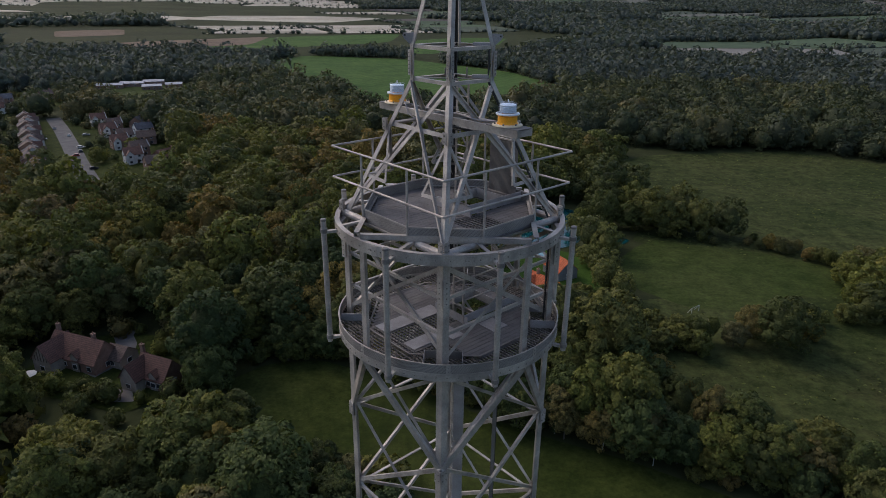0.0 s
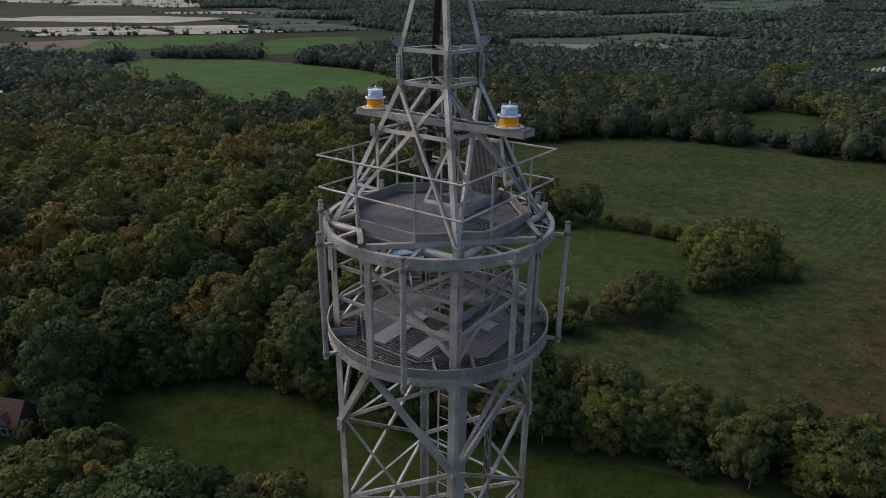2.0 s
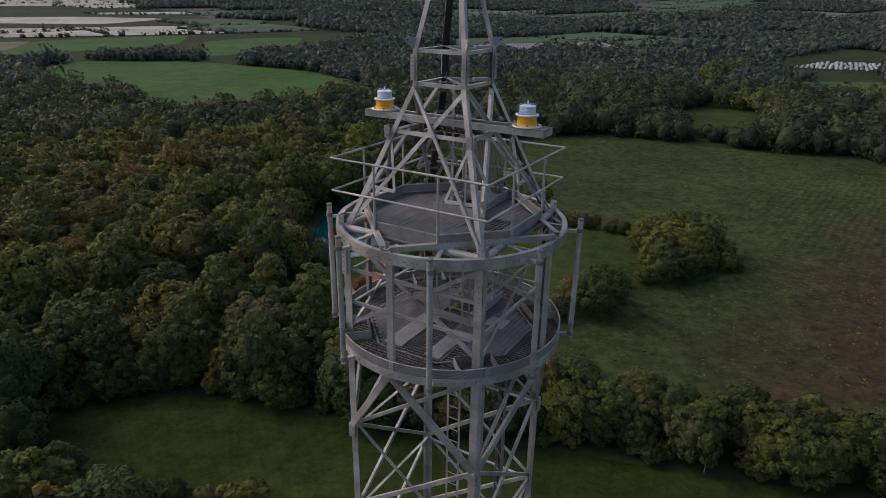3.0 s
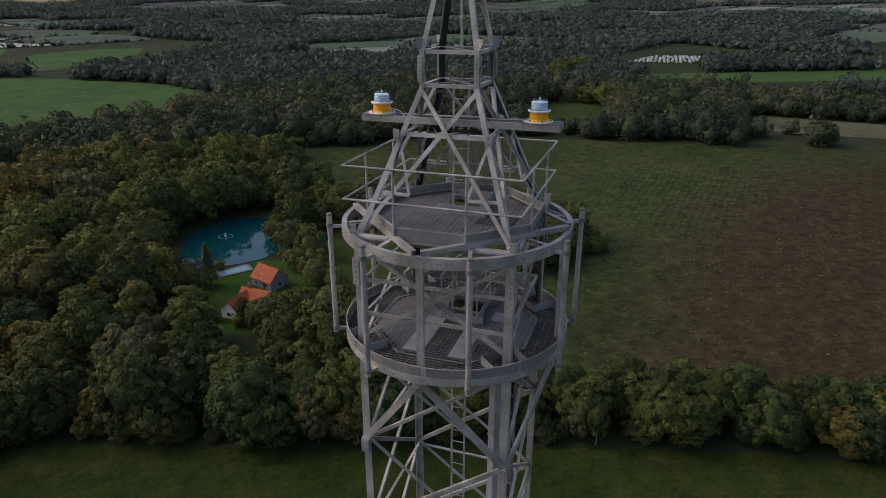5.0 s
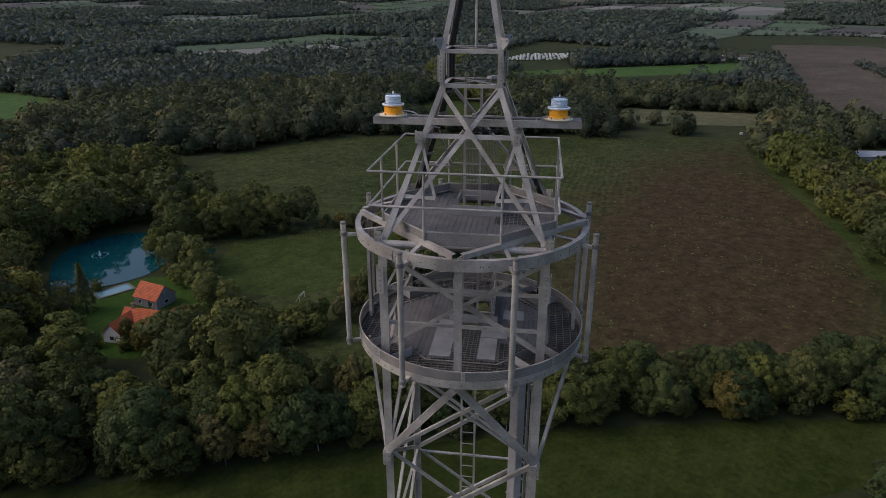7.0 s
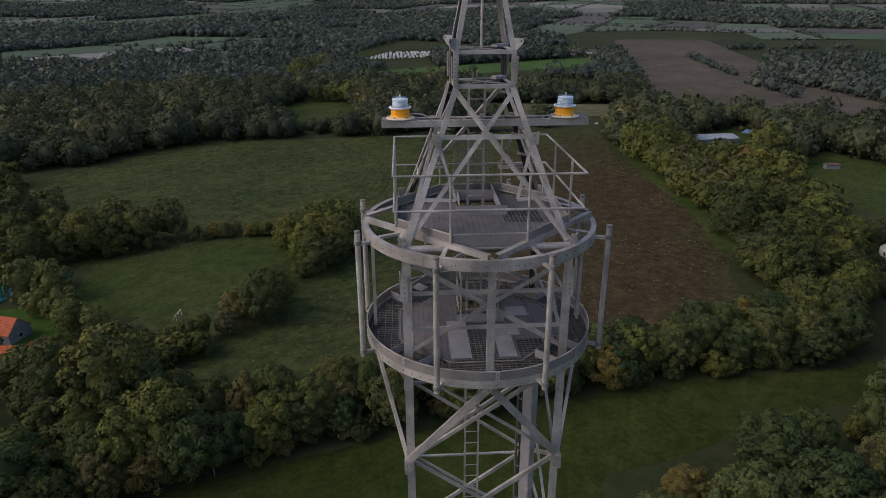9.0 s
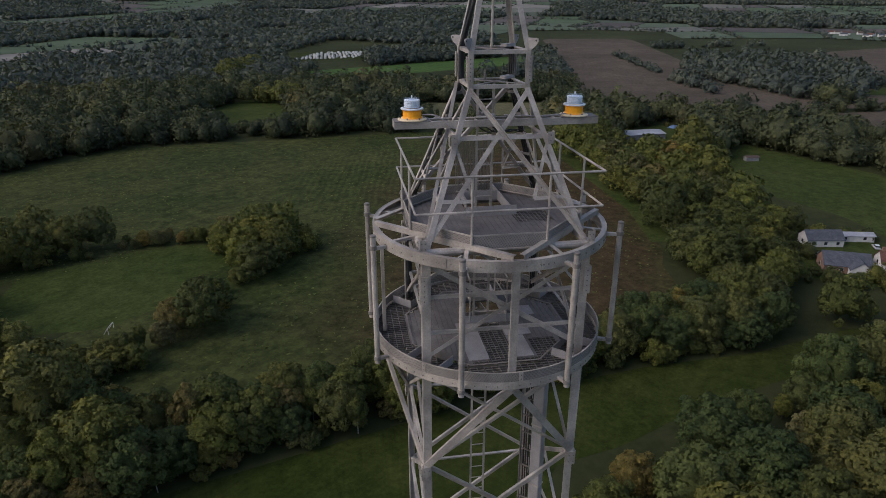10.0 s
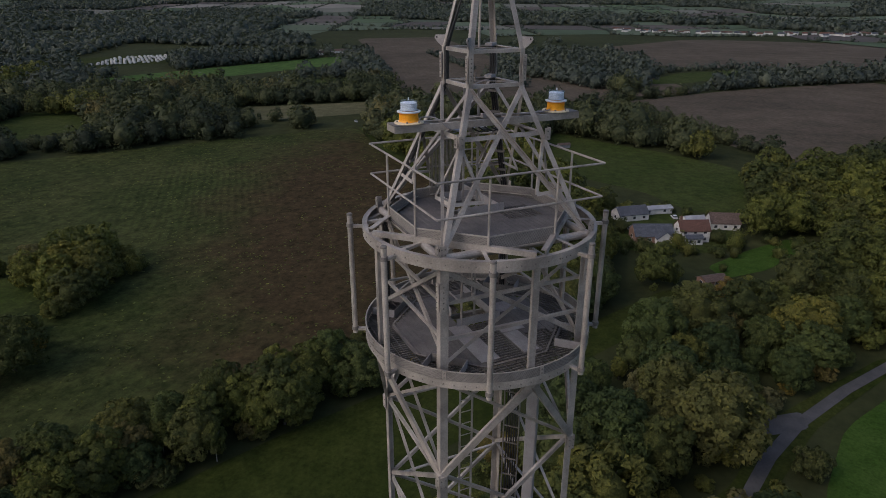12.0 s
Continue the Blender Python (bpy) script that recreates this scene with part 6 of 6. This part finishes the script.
def joined_wood(name, label, trees, shapes, seed, mat=None, grounded=False):
    """Many trees joined into one object."""
    rng = np.random.default_rng(seed)
    vs, fs, ts, us, n = [], [], [], [], 0
    for px, py, s in trees:
        v, f, up = shapes[int(rng.integers(len(shapes)))]
        a = rng.uniform(0, 6.28)
        ca, sa = math.cos(a), math.sin(a)
        z = ground_height(px, py) - 0.5 if grounded else 0
        vs.append(np.stack([(v[:, 0] * ca - v[:, 1] * sa) * s + px, (v[:, 0] * sa + v[:, 1] * ca) * s + py, v[:, 2] * s * rng.uniform(0.85, 1.12) + z], 1))
        us.append(np.stack([up[:, 0] * ca - up[:, 1] * sa, up[:, 0] * sa + up[:, 1] * ca, up[:, 2]], 1))
        fs.append(f + n)
        ts.append(np.full(len(v), np.clip(rng.random() * 0.8 + 0.45 * noise.noise((px / 70, py / 70, 3.3)) + (0.2 if px < 30 else 0.06), 0, 0.64 if px > 90 and py < 60 else 1)))
        n += len(v)
    me = array_mesh(name, np.vstack(vs), np.vstack(fs), mat or LEAF_STUFF, np.concatenate(ts), np.vstack(us))
    return tagged(new(name, me), label, "woodland", "", "stuff")


MID = [crown_arrays(60 + i, 40, 1900, 0.46, 6.4, 14 + i % 3, 0.5) for i in range(7)]
MIDFAR = [crown_arrays(70 + i, 26, 900, 0.66, 6.4, 13.5 + i % 3, 0.3) for i in range(7)]
FAR = [crown_arrays(80 + i, 18, 400, 0.80, 6.6, 13 + i % 3, 0.0) for i in range(7)]
TINY = [crown_arrays(90 + i, 8, 84, 1.55, 6.8, 12.5, 0.0) for i in range(6)]
ring = lambda r0, r1: [t for t in TREES if r0 < math.hypot(t[0], t[1]) <= r1]
joined_wood("woodland", "mixed broadleaf wood, green with autumn tints", ring(175, 262), MID, 3)
joined_wood("farther_woodland", "mixed broadleaf wood in early autumn", ring(262, 380), MIDFAR, 23)
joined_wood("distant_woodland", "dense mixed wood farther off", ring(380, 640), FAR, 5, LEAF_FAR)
joined_wood("remote_woodland", "dense mixed wood at a distance", ring(640, 1400), TINY, 25, LEAF_HAZED)
x, y = woodland_points(12.5, 70, 300, -180, -46, 2.0, 8)
x2, y2 = woodland_points(12.5, 70, 300, 116, 180, 2.0, 9)
joined_wood("woodland_behind", "mixed wood around the meadow", zip(np.append(x, x2), np.append(y, y2), np.ones(len(x) + len(x2))), TINY[:1], 6)
pale = [(405, 565, 1.3), (420, 578, 1.4), (440, 592, 1.4), (462, 608, 1.5), (486, 626, 1.5), (510, 644, 1.6), (345, 452, 1.1), (352, 440, 1.2), (356, 424, 1.2), (360, 408, 1.2), (366, 396, 1.1), (378, 430, 1.2), (372, 412, 1.1), (388, 442, 1.2)]
joined_wood("pale_trees", "row of tall pale green poplars and willows", pale, MIDFAR, 61, LEAF_PALE)

# farmland out to the hills: a patchwork of fields, woods and hedges
FAR_FIELD, nt_, b_ = material("distant_fields", 0.95)
b_.inputs["Specular IOR Level"].default_value = 0.05
kind_ = ramp(nt_, nt_.nodes.new("ShaderNodeNewGeometry").outputs["Random Per Island"],
             [(0.0, (0.078, 0.108, 0.064)), (0.2, (0.104, 0.132, 0.086)), (0.36, (0.086, 0.104, 0.074)), (0.48, (0.112, 0.100, 0.088)), (0.6, (0.150, 0.152, 0.126)),
              (0.7, (0.090, 0.124, 0.070)), (0.8, (0.096, 0.086, 0.078)), (0.95, (0.210, 0.200, 0.172))], "CONSTANT")
grain_ = ramp(nt_, noise_node(nt_, 0.012, 6, 0.75), [(0.3, (0.8, 0.8, 0.8)), (0.7, (1.2, 1.2, 1.2))])
nt_.links.new(mix(nt_, 1.0, kind_, grain_, "MULTIPLY"), b_.inputs["Base Color"])
rng = np.random.default_rng(11)
CW, CH, TURN = 250.0, 170.0, radians(24)
SPECK = [crown_arrays(110 + i, 4, 11, 3.0, 7.5, 11.5, 0.0) for i in range(5)]
corner = {}
for i in range(-22, 23):
    for j in range(-30, 31):
        u, v = (i + rng.uniform(-0.3, 0.3)) * CW, (j + rng.uniform(-0.3, 0.3)) * CH
        corner[i, j] = Vector((u * math.cos(TURN) - v * math.sin(TURN), u * math.sin(TURN) + v * math.cos(TURN)))
far_trees, verts, faces, hazed = [], [], [], []
for i in range(-22, 22):
    for j in range(-30, 30):
        q = [corner[i, j], corner[i + 1, j], corner[i + 1, j + 1], corner[i, j + 1]]
        c = sum(q, Vector((0, 0))) / 4
        bearing = math.degrees(math.atan2(c.x, c.y))
        if not (1040 < c.length < 4300 and -50 < bearing < 118):
            continue
        px, py = np.array([p.x for p in q] + [c.x]), np.array([p.y for p in q] + [c.y])
        if any(in_polygon(px, py, poly).any() or edge_distance(px, py, poly).min() < 30 for poly in (*OPEN.values(), FIELD_WOOD)):
            continue
        thick = noise.noise((c.x / 700, c.y / 700, 9.1)) + rng.normal(0, 0.12) - (0.25 if bearing < -16 and c.length > 1500 else 0) + (0.16 if 5 < bearing < 66 and c.length < 2300 else 0)
        if thick > -0.06 + 0.14 * min(c.length / 4000, 1):
            step = 16 if c.length < 1600 else 23
            nu, nv = max(1, int(CW / step)), max(1, int(CH / step))
            for a in range(nu):
                for b in range(nv):
                    fu, fv = (a + rng.random()) / nu, (b + rng.random()) / nv
                    p = q[0].lerp(q[1], fu).lerp(q[3].lerp(q[2], fu), fv)
                    far_trees.append((p.x, p.y, rng.uniform(0.9, 1.4) * step / 15))
            continue
        n = len(verts)
        verts += [(*(c + (p - c) * 0.96), ground_height(p.x, p.y) + 1.2) for p in q]
        # fields towards the bright haze take the colour paled for it
        (hazed if bearing < -8 and c.length > 1450 else faces).append((n, n + 1, n + 2, n + 3))
        for p, r in ((q[0], q[1]), (q[0], q[3])):
            if rng.random() < 0.2:
                continue
            m = int((r - p).length / (13 if c.length < 2200 else 19))
            for k in range(m):
                if rng.random() < 0.85:
                    w = p.lerp(r, (k + rng.random()) / m)
                    far_trees.append((w.x + rng.normal(0, 2), w.y + rng.normal(0, 2), rng.uniform(0.35, 0.95)))
tagged(mesh_object("far_fields", verts, faces, FAR_FIELD), "patchwork of pale and green fields towards the horizon", "fields", "", "structure")
# these fields carry the haze in their pale base colour
hazed_mesh = mesh_object("straw_fields", verts, hazed, HAZED_FIELD)
hazed_mesh.data.update()
tagged(hazed_mesh, "fields towards the horizon, paled in colour for haze", "fields", "", "structure")
joined_wood("far_copses", "woods and hedgerow trees towards the horizon", far_trees, SPECK, 12, LEAF_HAZED, True)


# shrubs in the gardens
rng = np.random.default_rng(51)
sx, sy = [], []
for key, n in (("house_yard", 46), ("villa_garden", 34), ("barn_yard", 14), ("garden", 16), ("garden_strip", 8)):
    pts = np.array(OPEN[key])
    lo, hi = pts.min(0) - 4, pts.max(0) + 4
    x, y = rng.uniform(lo[0], hi[0], n * 4), rng.uniform(lo[1], hi[1], n * 4)
    ok = edge_distance(x, y, OPEN[key]) < 5.0
    for o in scene.objects:
        if o.name.split(".")[0] in ("house", "barn", "shed", "outbuilding", "car", "parasol"):
            ok &= np.hypot(x - o.matrix_basis.translation.x, y - o.matrix_basis.translation.y) > (8.0 if "house" in o.name or "barn" in o.name else 4.0)
    sx, sy = np.append(sx, x[ok][:n]), np.append(sy, y[ok][:n])
joined_wood("garden_shrubs", "rounded garden shrubs along fences and lawns", zip(sx, sy, rng.uniform(0.18, 0.42, len(sx))), FAR, 52)


def conifer(x, y, height, label):
    """A dense fir: tapering tiers of drooping sprays."""
    t = new("conifer")
    t.location = (x, y, 0)
    rng = np.random.default_rng(int(x * 7 + y))
    n = 900
    f = rng.random(n) ** 0.8
    a, rad = rng.uniform(0, 6.28, n), (1 - f) * height * 0.20 * rng.uniform(0.75, 1.05, n) + 0.1
    pos = np.stack([rad * np.cos(a), rad * np.sin(a), 0.6 + f * (height - 0.6)], 1)
    out = np.stack([np.cos(a), np.sin(a), -0.35 + 0 * a], 1) + rng.normal(0, 0.25, (n, 3))
    side = np.cross(out, [0, 0, 1])
    s = 0.55 * rng.uniform(0.6, 1.3, (n, 1))
    quad = np.stack([pos - out * s, pos + side * s * 0.5, pos + out * s, pos - side * s * 0.5], 1).reshape(-1, 3)
    q = 4 * np.arange(n)[:, None]
    soft = pos * [1, 1, 0] / np.maximum(rad, 0.1)[:, None] + [0, 0, 0.45] + rng.normal(0, 0.2, (n, 3))
    cr = new("crown", array_mesh("crown", quad, np.vstack([q + [0, 1, 2], q + [0, 2, 3]]), LEAF, None, np.repeat(soft / np.linalg.norm(soft, axis=1, keepdims=True), 4, axis=0)))
    bm = bmesh.new()
    lathe(bm, [(0.28, -0.1), (0.2, height * 0.5), (0.03, height * 0.98)], 8)
    tr = part("trunk", bm, BARK, t)
    cr.parent = t
    return tagged(t, label, "conifer")


conifer(10.5, 187, 15, "dark green conifer beside the garden pool")
joined_wood("willows", "grey-green willows beside the pond and barn", [(40, 204, 0.85), (45, 196, 0.8), (38, 189, 0.6), (42, 180, 0.75), (40, 170, 0.7), (44, 164, 0.6), (47, 206, 0.6)], MID, 62, LEAF_PALE)

# rank tufts and weeds over the rough pasture
rng = np.random.default_rng(31)
n = 3600
x, y = rng.uniform(45, 390, n * 4), rng.uniform(34, 372, n * 4)
keep = in_polygon(x, y, OPEN["rough_field"]) & (edge_distance(x, y, OPEN["rough_field"]) > 1.0)
thick = np.array([noise.noise((px / 34, py / 34, 2.2)) for px, py in zip(x, y)])
keep &= rng.random(n * 4) < np.clip(0.45 + 1.2 * thick, 0.05, 1)
x, y = x[keep], y[keep]
m = len(x)
a, s, h = rng.uniform(0, 6.28, m), rng.uniform(0.25, 0.75, m), rng.uniform(0.12, 0.4, m)
c, d = np.cos(a) * s, np.sin(a) * s
z = np.full(m, 0.03)
quad = np.stack([np.stack([x - c, y - d, z], 1), np.stack([x + d, y - c, z + 0.1], 1), np.stack([x + c, y + d, z], 1), np.stack([x, y, z + h], 1)], 1).reshape(-1, 3)
q = 4 * np.arange(m)[:, None]
tuft = array_mesh("weeds", quad, np.vstack([q + [0, 1, 3], q + [1, 2, 3], q + [2, 0, 3]]), LEAF_STUFF, np.repeat(np.clip(rng.normal(0.22, 0.1, m), 0, 0.45), 4))
tagged(new("weeds", tuft), "rank grass tufts and dock on rough pasture", "weeds", "", "stuff")
